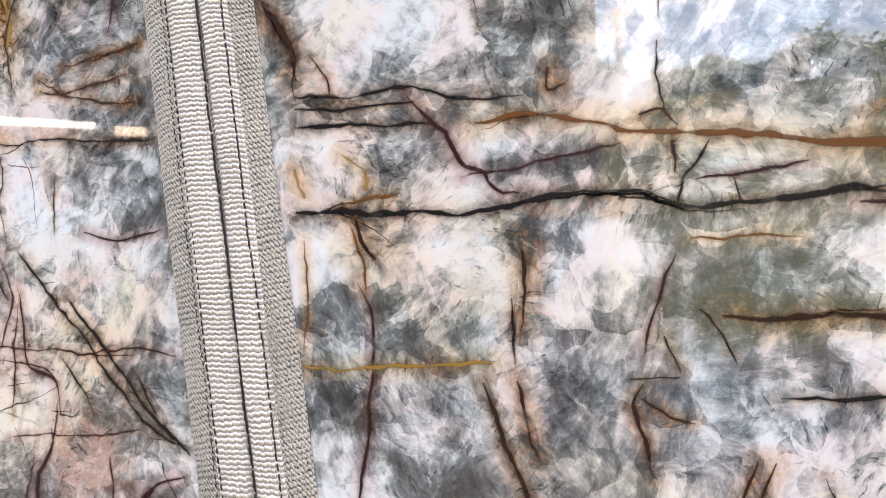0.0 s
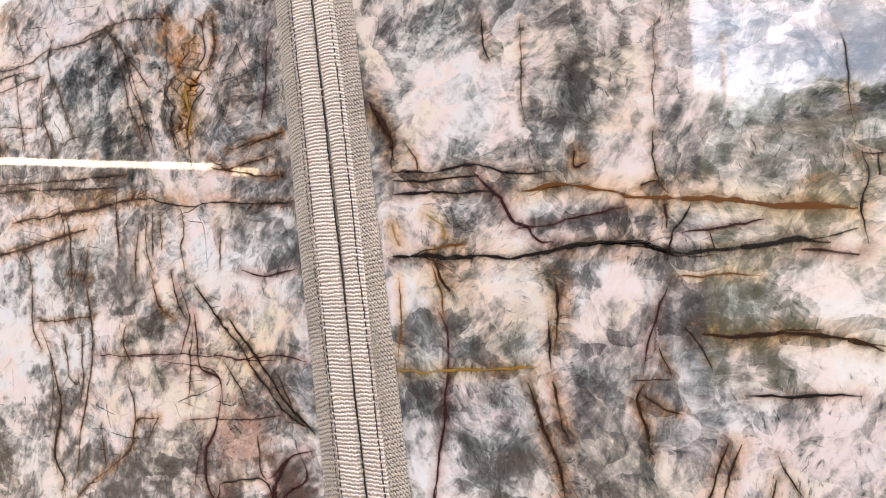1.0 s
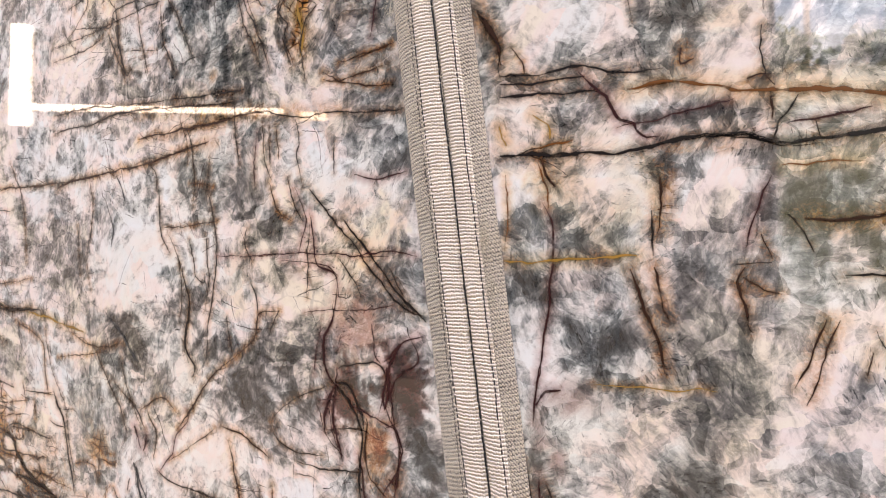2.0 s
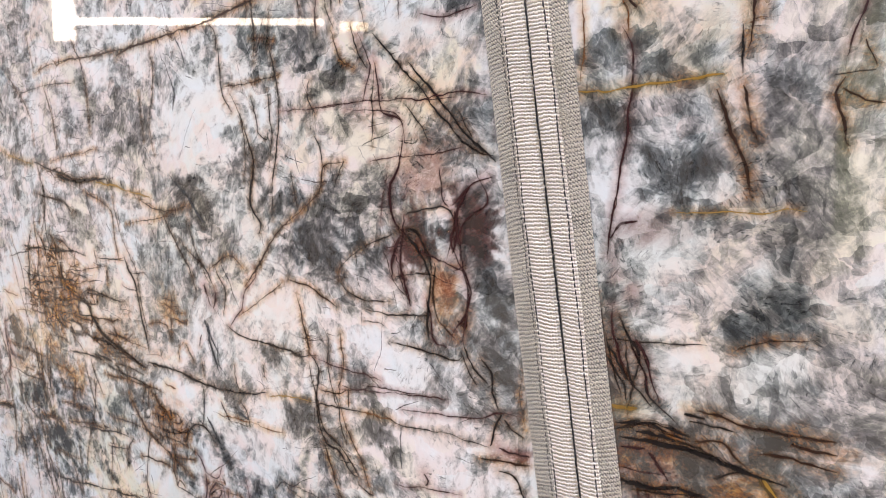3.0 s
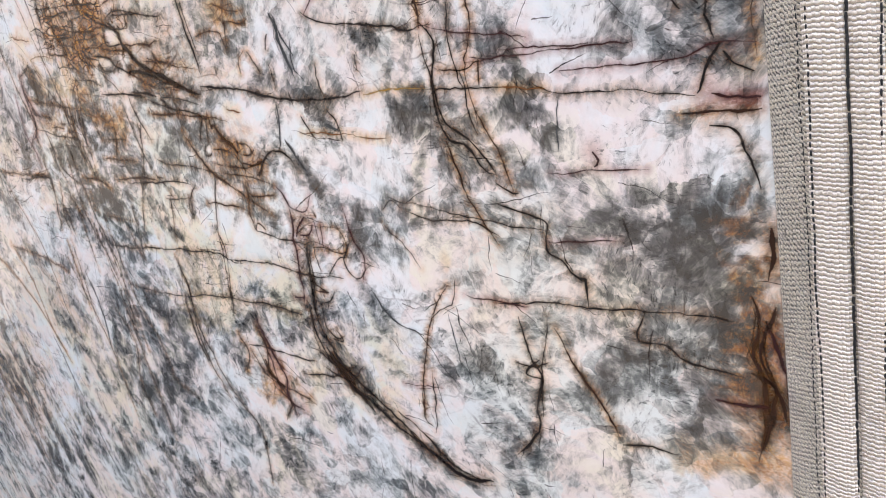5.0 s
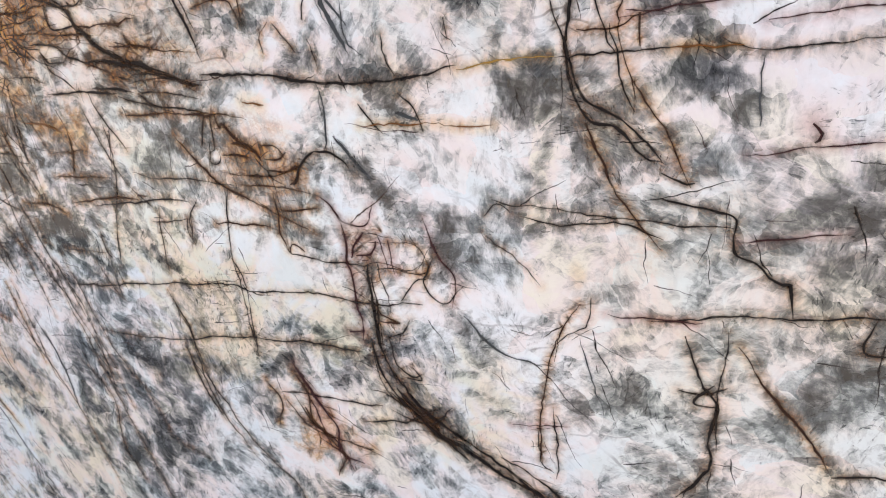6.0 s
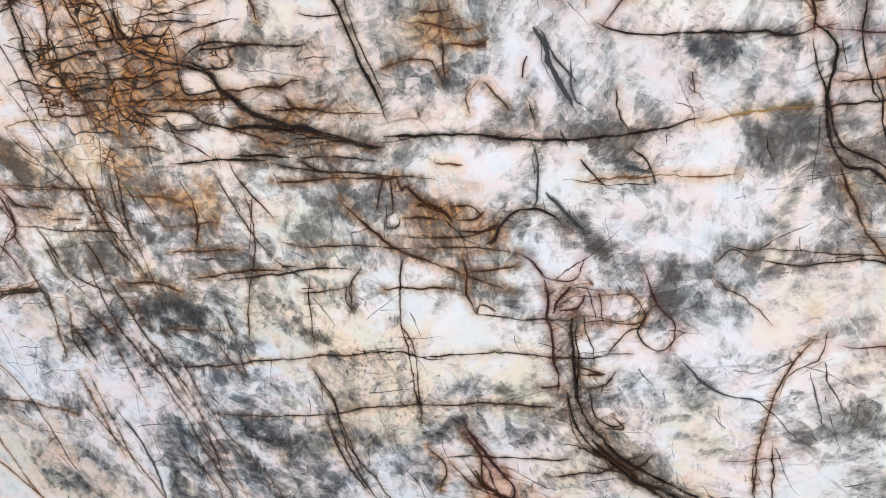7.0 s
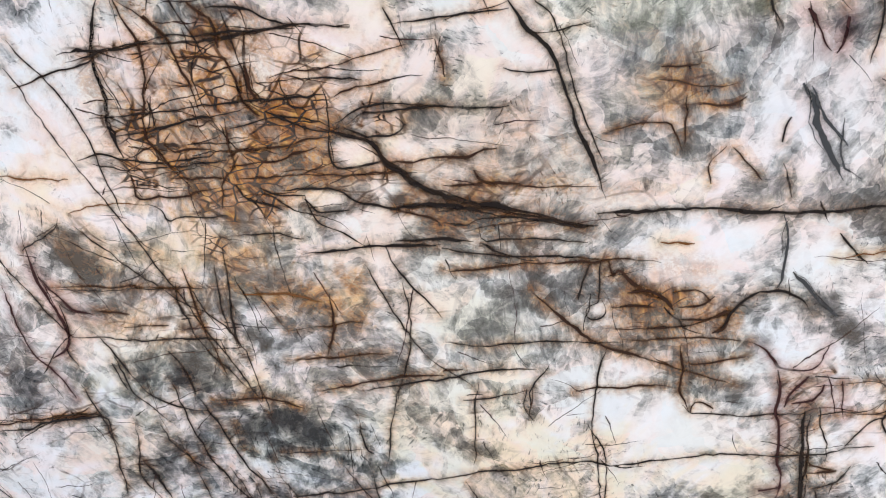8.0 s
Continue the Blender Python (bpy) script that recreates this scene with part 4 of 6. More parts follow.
patch("D", -71, 1262, 37, 25, 0, 0.3)
patch("D", -351, 1160, 56, 39, 4, 0.35)
patch("D", -201, 1153, 22, 59, 5, 0.5)
patch("D", -665, 1232, 54, 29, -31, 0.6)
patch("B", -1018, 1103, 101, 79, 4, 0.5)
patch("N", -1018, 1103, 101, 79, 4, 0.4)
patch("B", -802, 1059, 102, 52, -11, 0.4)
patch("D", -41, 864, 34, 71, 16, 0.5)
patch("D", -51, 963, 25, 19, 9, 0.4)
patch("D", -96, 1062, 36, 41, 11, 0.6)
patch("B", -87, 1045, 27, 18, 12, 0.5)
patch("D", -771, 977, 169, 75, -2, 0.3)
patch("D", -404, 1014, 113, 48, 10, 0.25)
patch("D", -11, 1062, 45, 21, 12, 0.5)
patch("W", 3, 1187, 41, 23, 4, 0.4)
patch("W", 5, 1307, 41, 28, 2, 0.45)
patch("W", -309, 1548, 47, 30, -8, 0.4)
patch("W", 100, 1300, 34, 20, 2, 0.3)
patch("W", -1106, 1131, 47, 41, -6, 0.5)
patch("W", -734, 1107, 30, 33, -6, 0.4)
patch("W", -861, 1085, 33, 14, -6, 0.5)
patch("W", -1083, 604, 89, 116, -33, 0.4)
patch("D", -293, 795, 48, 34, 10, 0.4)
patch("D", -106, 1088, 27, 55, 9, 0.6)
patch("R", -116, 1114, 14, 27, 7, 0.5)
patch("D", -892, 1261, 114, 48, 0, 0.3)
patch("D", -994, 1372, 126, 66, -3, 0.3)
patch("D", 164, 1421, 25, 20, -4, 0.4)
patch("D", -553, 1504, 88, 61, -5, 0.35)
patch("D", -418, 1355, 86, 43, 0, 0.25)
patch("D", -966, 816, 91, 32, -2, 0.3)
patch("D", -785, 849, 62, 29, -3, 0.25)
patch("Y", -766, 812, 50, 20, -2, 0.5)
patch("W", 3, 1255, 46, 42, -4, 0.3)
patch("W", -49, 1282, 42, 30, -5, 0.25)
patch("D", -154, 987, 30, 59, 12, 0.3)
vein("b", 5, (-161, 1547), (-152, 1532), (-145, 1521), (-141, 1510), (-139, 1496))
vein("k", 1.5, (-150, 1525), (-141, 1510), (-141, 1492), (-139, 1484))
vein("b", 1.2, (-128, 1510), (-119, 1496), (-115, 1486))
vein("k", 1, (95, 1423), (97, 1412))
vein("b", 3, (-104, 1413), (-96, 1398), (-90, 1391))
vein("k", 0.9, (43, 1329), (66, 1329))
vein("b", 1, (61, 1349), (66, 1331))
vein("b", 2.5, (67, 1443), (69, 1433), (69, 1427))
vein("k", 3.5, (182, 1465), (182, 1450), (179, 1433), (181, 1410))
vein("r", 0.9, (180, 1464), (192, 1463))
vein("k", 1, (187, 1463), (188, 1449))
vein("b", 2.5, (166, 1355), (177, 1353), (184, 1348))
vein("k", 1.5, (-813, 1605), (-737, 1609), (-713, 1616), (-702, 1622))
vein("k", 1.8, (-487, 1679), (-459, 1647), (-440, 1606), (-422, 1566), (-408, 1531))
vein("k", 1, (-649, 1593), (-595, 1585))
vein("k", 1.5, (-524, 1670), (-460, 1679), (-400, 1669))
vein("k", 1.2, (-789, 1712), (-761, 1684), (-766, 1662))
vein("k", 1.2, (-729, 1745), (-713, 1697), (-699, 1658))
vein("k", 1, (-790, 1643), (-762, 1613))
vein("k", 1, (-698, 1739), (-684, 1695))
vein("b", 2, (-334, 1522), (-312, 1508), (-277, 1498), (-250, 1497))
vein("b", 1.8, (-316, 1528), (-277, 1531), (-251, 1533))
vein("k", 2, (-381, 1420), (-372, 1391), (-362, 1372))
vein("k", 2.5, (-309, 1373), (-292, 1354), (-274, 1336), (-255, 1316), (-235, 1296), (-214, 1277))
vein("r", 1.2, (-295, 1340), (-261, 1341), (-223, 1337))
vein("r", 2, (-273, 1274), (-270, 1249), (-263, 1239))
vein("b", 2, (-1023, 1433), (-938, 1442), (-847, 1440), (-765, 1440))
vein("k", 1, (-1071, 1408), (-974, 1412), (-910, 1410))
vein("k", 1.5, (-999, 1414), (-978, 1371), (-966, 1321))
vein("k", 1.2, (-919, 1478), (-885, 1427), (-875, 1380), (-871, 1337))
vein("k", 1, (-1043, 1494), (-1023, 1433))
vein("y", 2.5, (-1148, 1323), (-1092, 1308), (-1038, 1298))
vein("k", 3, (-1038, 1298), (-970, 1283), (-907, 1272), (-833, 1271))
vein("k", 4, (-971, 1279), (-923, 1269), (-854, 1276))
vein("y", 3, (-862, 1266), (-792, 1257), (-728, 1246))
vein("k", 1.5, (-1025, 1250), (-958, 1241), (-928, 1217))
vein("b", 1, (-985, 1300), (-858, 1313))
vein("g", 7, (-689, 1274), (-656, 1250), (-629, 1222), (-619, 1216))
vein("b", 1.2, (-487, 1153), (-535, 1123), (-566, 1107))
vein("r", 1, (-404, 1045), (-328, 1054), (-261, 1060))
vein("k", 1.5, (-117, 1133), (-91, 1135), (-75, 1135), (-33, 1139))
vein("k", 2, (-118, 1170), (-112, 1134), (-105, 1107), (-97, 1090))
vein("k", 2, (-91, 1136), (-80, 1115), (-75, 1094), (-52, 1071))
vein("y", 1.2, (-60, 1235), (-32, 1236), (2, 1236), (30, 1237))
vein("b", 1.5, (-14, 1137), (5, 1146), (40, 1152))
vein("k", 4, (-1058, 1198), (-1066, 1178), (-1068, 1160), (-1068, 1142), (-1071, 1124), (-1070, 1108), (-1068, 1096))
vein("k", 3, (-1094, 1168), (-1066, 1167), (-1038, 1167), (-1012, 1165), (-989, 1164), (-962, 1165), (-936, 1167), (-897, 1162))
vein("k", 1.5, (-1132, 1151), (-1106, 1156), (-1077, 1158), (-1064, 1162))
vein("k", 2.5, (-987, 1185), (-962, 1181), (-946, 1170), (-925, 1166))
vein("k", 2.5, (-1069, 1112), (-1046, 1113), (-1017, 1116), (-988, 1120), (-973, 1120))
vein("k", 2, (-918, 1105), (-898, 1112), (-869, 1111), (-840, 1107), (-804, 1103))
vein("b", 2.5, (-886, 1073), (-859, 1073), (-833, 1072), (-814, 1075))
vein("k", 2.5, (-955, 1015), (-922, 1017), (-890, 1016), (-859, 1015))
vein("k", 1.8, (-859, 1011), (-833, 1004), (-776, 997), (-754, 993))
vein("k", 1.5, (-832, 1013), (-814, 999))
vein("k", 3, (-799, 1165), (-790, 1149), (-779, 1137), (-773, 1122), (-767, 1105), (-765, 1090), (-759, 1071), (-753, 1052), (-748, 1035))
vein("k", 1.2, (-790, 1145), (-773, 1144), (-751, 1146))
vein("k", 1.2, (-874, 1171), (-865, 1145))
vein("k", 1.2, (-869, 1159), (-837, 1160), (-813, 1160), (-799, 1160))
vein("b", 1.2, (-846, 1148), (-841, 1125))
vein("g", 2.5, (-637, 1014), (-632, 994), (-635, 966), (-638, 961))
vein("b", 2.5, (-745, 941), (-702, 940), (-665, 948))
vein("k", 1.5, (-933, 904), (-898, 906), (-864, 909), (-843, 912), (-802, 911))
vein("r", 3, (-1163, 1038), (-1164, 1016), (-1160, 1002), (-1154, 978), (-1156, 959), (-1173, 950))
vein("k", 1, (-1150, 1003), (-1106, 1000), (-1053, 998))
vein("k", 3, (-1242, 884), (-1216, 885), (-1198, 892), (-1173, 893), (-1148, 896))
vein("k", 1.5, (-1122, 941), (-1118, 916))
vein("k", 1.2, (-1166, 1037), (-1157, 1042), (-1136, 1051), (-1131, 1059))
vein("o", 1.5, (-1162, 1094), (-1138, 1089), (-1113, 1086))
vein("b", 1.5, (-711, 1114), (-688, 1113))
vein("b", 1.5, (-698, 1097), (-696, 1065))
vein("g", 2.5, (-622, 1095), (-611, 1070), (-600, 1055))
vein("o", 3, (-713, 1004), (-702, 1002), (-691, 1000))
vein("k", 1.8, (-858, 754), (-852, 721), (-841, 687), (-826, 664))
vein("k", 5, (-625, 795), (-622, 772), (-614, 749), (-600, 732), (-581, 715), (-562, 698), (-539, 681))
vein("b", 2, (-758, 727), (-744, 702), (-754, 674))
vein("b", 2.5, (-722, 742), (-712, 718), (-712, 691), (-692, 673))
vein("k", 1, (-508, 901), (-488, 886), (-463, 860))
vein("b", 1.2, (-435, 848), (-450, 823), (-459, 802), (-472, 741), (-472, 694))
vein("k", 1.8, (-1021, 814), (-1006, 774), (-1000, 725), (-997, 674))
vein("k", 1.6, (-1120, 946), (-1115, 915), (-1092, 884))
vein("k", 1.5, (-1205, 892), (-1152, 894), (-1143, 865))
vein("b", 1.2, (-593, 887), (-566, 884), (-558, 862), (-594, 861))
vein("r", 4, (-296, 976), (-291, 972), (-293, 969))
vein("k", 1, (-504, 912), (-494, 921), (-485, 915))
vein("k", 6, (-607, 743), (-587, 723), (-567, 703), (-535, 686), (-505, 672), (-475, 658))
vein("k", 2, (-605, 795), (-602, 772), (-587, 761), (-578, 765))
vein("b", 3, (-716, 703), (-706, 685), (-684, 663))
vein("k", 2, (-727, 714), (-708, 678), (-707, 651))
vein("r", 2.5, (-84, 1018), (-78, 991))
vein("b", 2.2, (-4, 981), (5, 961), (14, 942), (26, 920), (38, 902))
vein("r", 2, (-50, 993), (-40, 973), (-27, 953), (-7, 936), (-3, 929))
vein("k", 1.8, (-1249, 1281), (-1234, 1207), (-1218, 1132), (-1199, 1066), (-1176, 1010), (-1150, 964))
vein("k", 1.4, (-1027, 1298), (-1009, 1241), (-1026, 1184))
vein("b", 1.5, (-894, 1254), (-834, 1232), (-825, 1210), (-818, 1180), (-813, 1158))
vein("k", 1.4, (-1041, 1251), (-960, 1239), (-917, 1221))
vein("b", 1, (-791, 1212), (-715, 1219), (-695, 1228))
vein("b", 1.6, (-1401, 895), (-1259, 891), (-1151, 897))
vein("k", 2, (-250, 1106), (-242, 1087), (-233, 1077))
vein("r", 1.6, (-82, 1129), (-75, 1109), (-67, 1089))
vein("k", 2, (-26, 1038), (-12, 1046), (1, 1051))
vein("k", 1, (-725, 1445), (-718, 1395), (-728, 1339), (-719, 1298))
vein("k", 1, (-750, 1382), (-739, 1318))
vein("g", 3, (-699, 1423), (-674, 1380), (-677, 1353))
vein("g", 2, (-667, 1442), (-648, 1407))
vein("b", 2, (-757, 1241), (-708, 1230), (-653, 1237))
vein("k", 1.5, (-708, 1230), (-683, 1192), (-658, 1162), (-640, 1130))
vein("k", 1.5, (-672, 1193), (-626, 1159), (-604, 1135))
vein("b", 1.5, (-616, 1160), (-576, 1177), (-547, 1162))
vein("k", 1, (-349, 1374), (-352, 1341), (-354, 1297))
vein("r", 1.2, (-336, 1276), (-345, 1222))
vein("r", 2, (-299, 1195), (-272, 1188), (-247, 1180))
vein("r", 2.5, (-232, 1262), (-223, 1243), (-247, 1226), (-256, 1205))
vein("k", 1, (-248, 1326), (-238, 1301))
vein("b", 1.2, (-408, 1416), (-395, 1386), (-375, 1375))
vein("b", 1, (-531, 1422), (-490, 1418))
vein("k", 1.2, (-535, 1486), (-523, 1440), (-525, 1396))
vein("k", 1.2, (-463, 1516), (-456, 1473), (-451, 1436))
vein("k", 1, (-419, 1481), (-413, 1440), (-404, 1416))
vein("b", 1.2, (-398, 1474), (-393, 1438))
vein("k", 1.2, (-551, 1340), (-544, 1303), (-547, 1265))
vein("k", 1.5, (-505, 1365), (-499, 1316), (-504, 1280))
vein("k", 1.2, (-400, 1660), (-394, 1616), (-397, 1581))
vein("k", 1.2, (-449, 1626), (-431, 1586), (-413, 1553))
vein("k", 1.5, (-636, 1654), (-622, 1603), (-609, 1560))
vein("o", 1.2, (-137, 1403), (-132, 1370), (-135, 1337))
vein("b", 2, (78, 1245), (86, 1260), (93, 1276), (99, 1291))
vein("b", 1.2, (125, 1271), (121, 1256))
vein("o", 2, (73, 1395), (98, 1395), (122, 1393))
vein("o", 2, (-105, 1411), (-98, 1392), (-96, 1374))
vein("k", 1.2, (-1114, 1442), (-1047, 1376), (-1035, 1323))
vein("k", 1.2, (-1126, 1181), (-1093, 1128), (-1082, 1055))
vein("k", 1.5, (-1014, 1271), (-1012, 1202), (-992, 1151))
vein("g", 3, (-892, 1262), (-881, 1214))
vein("k", 1.2, (-821, 1246), (-804, 1192), (-773, 1148), (-763, 1102), (-746, 1058))
vein("k", 1, (-657, 1225), (-642, 1184), (-617, 1143))
vein("k", 1, (-605, 1165), (-585, 1132), (-592, 1104))
vein("b", 1.6, (-403, 1105), (-396, 1076), (-404, 1039), (-393, 1004), (-374, 972), (-359, 939))
vein("k", 2, (-450, 1069), (-438, 1033), (-426, 998), (-398, 979), (-374, 954))
vein("b", 1, (-184, 1105), (-189, 1075), (-183, 1045))
vein("k", 1.2, (-1121, 1051), (-1069, 1001), (-1020, 954), (-1009, 883))
vein("k", 1.2, (-915, 1004), (-889, 941), (-848, 898))
vein("b", 2.5, (-799, 973), (-761, 932), (-711, 911), (-664, 891))
vein("b", 2, (-1048, 1201), (-1035, 1158), (-1048, 1112), (-1026, 1070))
vein("k", 1.5, (-1089, 1164), (-1016, 1169), (-932, 1167))
vein("k", 1.5, (-1084, 1124), (-1003, 1124), (-920, 1122))
vein("r", 2, (-106, 1162), (-103, 1135), (-88, 1100))
vein("r", 1.5, (-89, 1132), (-79, 1111), (-75, 1094))
vein("k", 1.5, (-1024, 1015), (-1024, 972), (-1020, 937))
vein("b", 1.2, (-1153, 1006), (-1087, 1002), (-1037, 997))
vein("b", 2, (-943, 984), (-945, 957), (-955, 936))
vein("o", 2, (-1008, 990), (-972, 986), (-950, 979))
vein("b", 1.2, (-712, 1109), (-687, 1102), (-666, 1102))
vein("k", 1.5, (-1036, 821), (-1026, 779), (-1002, 724), (-991, 680))
vein("k", 1.2, (-1090, 872), (-1078, 817), (-1065, 760))
vein("k", 1.5, (-1041, 703), (-1009, 661), (-1016, 594), (-997, 538))
vein("g", 2.5, (-1109, 755), (-1085, 695), (-1083, 630))
vein("b", 1.2, (-1141, 796), (-1132, 752), (-1120, 690))
vein("g", 2, (-531, 826), (-504, 799), (-467, 789))
vein("g", 1.5, (-603, 1073), (-603, 1049), (-591, 1033))
vein("k", 2, (-365, 787), (-346, 786), (-332, 793))
vein("g", 1.5, (-439, 818), (-427, 781), (-419, 751))
vein("k", 1.2, (-409, 1043), (-402, 1005), (-395, 987))
vein("g", 3, (-569, 991), (-551, 984))
vein("g", 4, (-628, 974), (-615, 956), (-598, 938))
vein("k", 1.2, (-1135, 1164), (-1098, 1081), (-1050, 982), (-1013, 898))
vein("k", 1.2, (-1343, 994), (-1293, 868), (-1227, 774), (-1194, 654))
vein("b", 1.5, (-1423, 743), (-1314, 672), (-1240, 588))
vein("k", 1.4, (-1051, 840), (-1019, 733), (-986, 623), (-953, 512))
vein("g", 3, (-1273, 614), (-1214, 492), (-1156, 370))
vein("g", 3, (-1531, 526), (-1465, 388), (-1421, 254))
vein("k", 1.2, (-1151, 767), (-1085, 638), (-1051, 521))
vein("k", 1.2, (-332, 838), (-341, 788), (-339, 738))
vein("b", 2, (-1044, 1194), (-1033, 1186), (-1025, 1178), (-1018, 1169), (-1015, 1154), (-1009, 1139), (-1007, 1122))
vein("b", 3, (-997, 1190), (-985, 1178), (-982, 1168), (-983, 1159))
vein("b", 5, (-966, 1166), (-970, 1149), (-969, 1135), (-966, 1123))
vein("k", 2.5, (-977, 1181), (-974, 1156), (-971, 1142), (-970, 1125), (-961, 1119))
vein("b", 1.5, (-1014, 1156), (-999, 1154), (-981, 1152))
vein("b", 1.5, (-1058, 1146), (-1054, 1133), (-1054, 1120))
vein("k", 1.5, (-1041, 1132), (-1038, 1122), (-1038, 1114))
vein("b", 2, (-993, 1115), (-993, 1100), (-991, 1084), (-1000, 1073), (-1007, 1054))
vein("k", 1.5, (-989, 1109), (-971, 1111), (-955, 1113), (-937, 1109), (-919, 1100))
vein("b", 2, (-995, 1092), (-979, 1094), (-955, 1093), (-935, 1096), (-920, 1097))
vein("b", 2, (-996, 1081), (-977, 1083), (-958, 1083), (-933, 1089))
vein("b", 2, (-991, 1076), (-968, 1073), (-944, 1072), (-921, 1070), (-890, 1068), (-868, 1066))
vein("k", 1.6, (-962, 1062), (-946, 1062), (-923, 1058), (-909, 1048), (-886, 1043), (-854, 1041))
vein("k", 1.6, (-947, 1056), (-937, 1045), (-918, 1044))
vein("k", 1.6, (-994, 1071), (-987, 1060), (-976, 1055), (-965, 1048))
vein("k", 1.5, (-947, 1058), (-946, 1050), (-941, 1037), (-928, 1030), (-910, 1017))
vein("k", 3.5, (-961, 1119), (-951, 1112), (-938, 1103), (-923, 1098), (-915, 1099))
vein("k", 1.5, (-950, 1136), (-949, 1125), (-943, 1115), (-927, 1117), (-927, 1126))
vein("k", 2.4, (-922, 1096), (-924, 1089), (-923, 1077), (-918, 1073), (-905, 1072), (-889, 1074))
vein("k", 3, (-916, 1097), (-902, 1092), (-891, 1085), (-887, 1075), (-879, 1069), (-872, 1060), (-853, 1049))
vein("k", 1.5, (-911, 1101), (-899, 1107), (-890, 1107), (-877, 1107), (-846, 1107))
vein("k", 1.5, (-912, 1100), (-897, 1095), (-883, 1093), (-873, 1098), (-877, 1104))
vein("b", 1.6, (-914, 1119), (-904, 1123), (-889, 1124), (-877, 1126))
vein("b", 1.6, (-942, 1139), (-927, 1139), (-908, 1140), (-889, 1143), (-864, 1146))
vein("k", 1.3, (-936, 1132), (-924, 1133), (-910, 1131), (-895, 1130))
vein("b", 1.5, (-1068, 1088), (-1067, 1076), (-1064, 1067), (-1047, 1066), (-1030, 1066), (-1005, 1068))
vein("b", 1.3, (-1039, 1081), (-1019, 1077), (-1000, 1074))
vein("o", 1.5, (-1121, 1061), (-1103, 1064), (-1082, 1064), (-1061, 1061))
vein("k", 1.5, (-1061, 1061), (-1052, 1056), (-1048, 1049), (-1035, 1049), (-1002, 1048))
vein("k", 1.5, (-1102, 1099), (-1083, 1100), (-1070, 1096), (-1040, 1091), (-1016, 1091), (-1003, 1093))
vein("k", 1.4, (-1092, 1093), (-1070, 1088), (-1041, 1086), (-1017, 1087), (-996, 1087))
vein("k", 1.3, (-1001, 1032), (-976, 1033), (-953, 1029))
vein("b", 1.2, (-886, 1042), (-864, 1034), (-856, 1027))
vein("k", 2.5, (-890, 1018), (-857, 1017), (-836, 1014))
vein("k", 1.6, (-977, 1067), (-964, 1060), (-947, 1058))
vein("b", 1.5, (-1031, 1110), (-1033, 1100), (-1002, 1095))
vein("k", 1.3, (-839, 1159), (-823, 1161), (-806, 1163), (-799, 1165))
vein("r", 4, (-628, 1139), (-624, 1131), (-619, 1119), (-614, 1113))
vein("r", 3.5, (-606, 1132), (-607, 1122), (-611, 1112))
vein("b", 1.5, (-667, 1062), (-658, 1048), (-650, 1038))
vein("k", 1.3, (-638, 1048), (-634, 1036), (-632, 1025))
vein("k", 1.2, (-640, 1062), (-637, 1071), (-633, 1076))
vein("b", 1.2, (-688, 1092), (-678, 1089), (-668, 1089), (-661, 1094))
vein("b", 1.2, (-746, 1080), (-732, 1083), (-708, 1082), (-703, 1074), (-698, 1063))
vein("b", 1, (-682, 1039), (-681, 1052), (-671, 1062))
vein("g", 5, (-629, 1096), (-622, 1085), (-617, 1067), (-610, 1052), (-602, 1033))
vein("k", 1, (-806, 1125), (-785, 1121), (-773, 1121))
vein("b", 1.5, (-809, 1052), (-787, 1047), (-751, 1045))
vein("b", 2.4, (-852, 1055), (-828, 1054), (-802, 1051))
vein("b", 2, (-830, 1064), (-827, 1056), (-817, 1051))
vein("k", 2.5, (-854, 1041), (-826, 1038), (-800, 1030), (-774, 1021), (-753, 1017))
vein("k", 1.8, (-856, 1029), (-842, 1026), (-830, 1029), (-811, 1029))
vein("k", 1.6, (-831, 1023), (-828, 1014), (-801, 1014), (-760, 1008))
vein("b", 1.6, (-860, 994), (-834, 994), (-807, 994), (-784, 994), (-757, 994), (-739, 994), (-713, 988))
vein("k", 1.5, (-761, 992), (-764, 982), (-770, 965))
vein("k", 1.6, (-752, 993), (-754, 977), (-755, 964), (-763, 958), (-763, 949), (-754, 949), (-749, 955), (-753, 964))
vein("b", 3, (-748, 993), (-745, 980), (-741, 984), (-732, 975), (-721, 965), (-710, 960))
vein("b", 4, (-736, 967), (-721, 967), (-710, 958), (-706, 951))
vein("b", 2, (-748, 955), (-732, 956), (-717, 954))
vein("k", 2, (-710, 956), (-702, 945), (-699, 938), (-687, 932))
vein("b", 2, (-706, 966), (-691, 965), (-680, 958))
vein("b", 2, (-702, 955), (-687, 954), (-678, 960))
vein("b", 2, (-702, 945), (-684, 943), (-669, 946))
vein("b", 3, (-680, 945), (-669, 948), (-672, 936), (-680, 932))
vein("k", 2.5, (-676, 932), (-671, 938), (-665, 948), (-654, 958), (-636, 960), (-622, 953), (-614, 938))
vein("b", 1.5, (-741, 932), (-703, 929), (-672, 925), (-653, 921))
vein("b", 2, (-703, 925), (-701, 907), (-703, 888), (-697, 871))
vein("b", 1.5, (-697, 911), (-684, 910), (-657, 912))
vein("k", 1.4, (-699, 876), (-693, 868), (-672, 865), (-644, 863), (-613, 862))
vein("b", 1.5, (-693, 869), (-691, 876), (-679, 870))
vein("b", 1.5, (-775, 893), (-742, 893), (-711, 893))
vein("r", 2.2, (-653, 921), (-642, 914), (-636, 902), (-623, 897), (-612, 897), (-605, 904), (-602, 917))
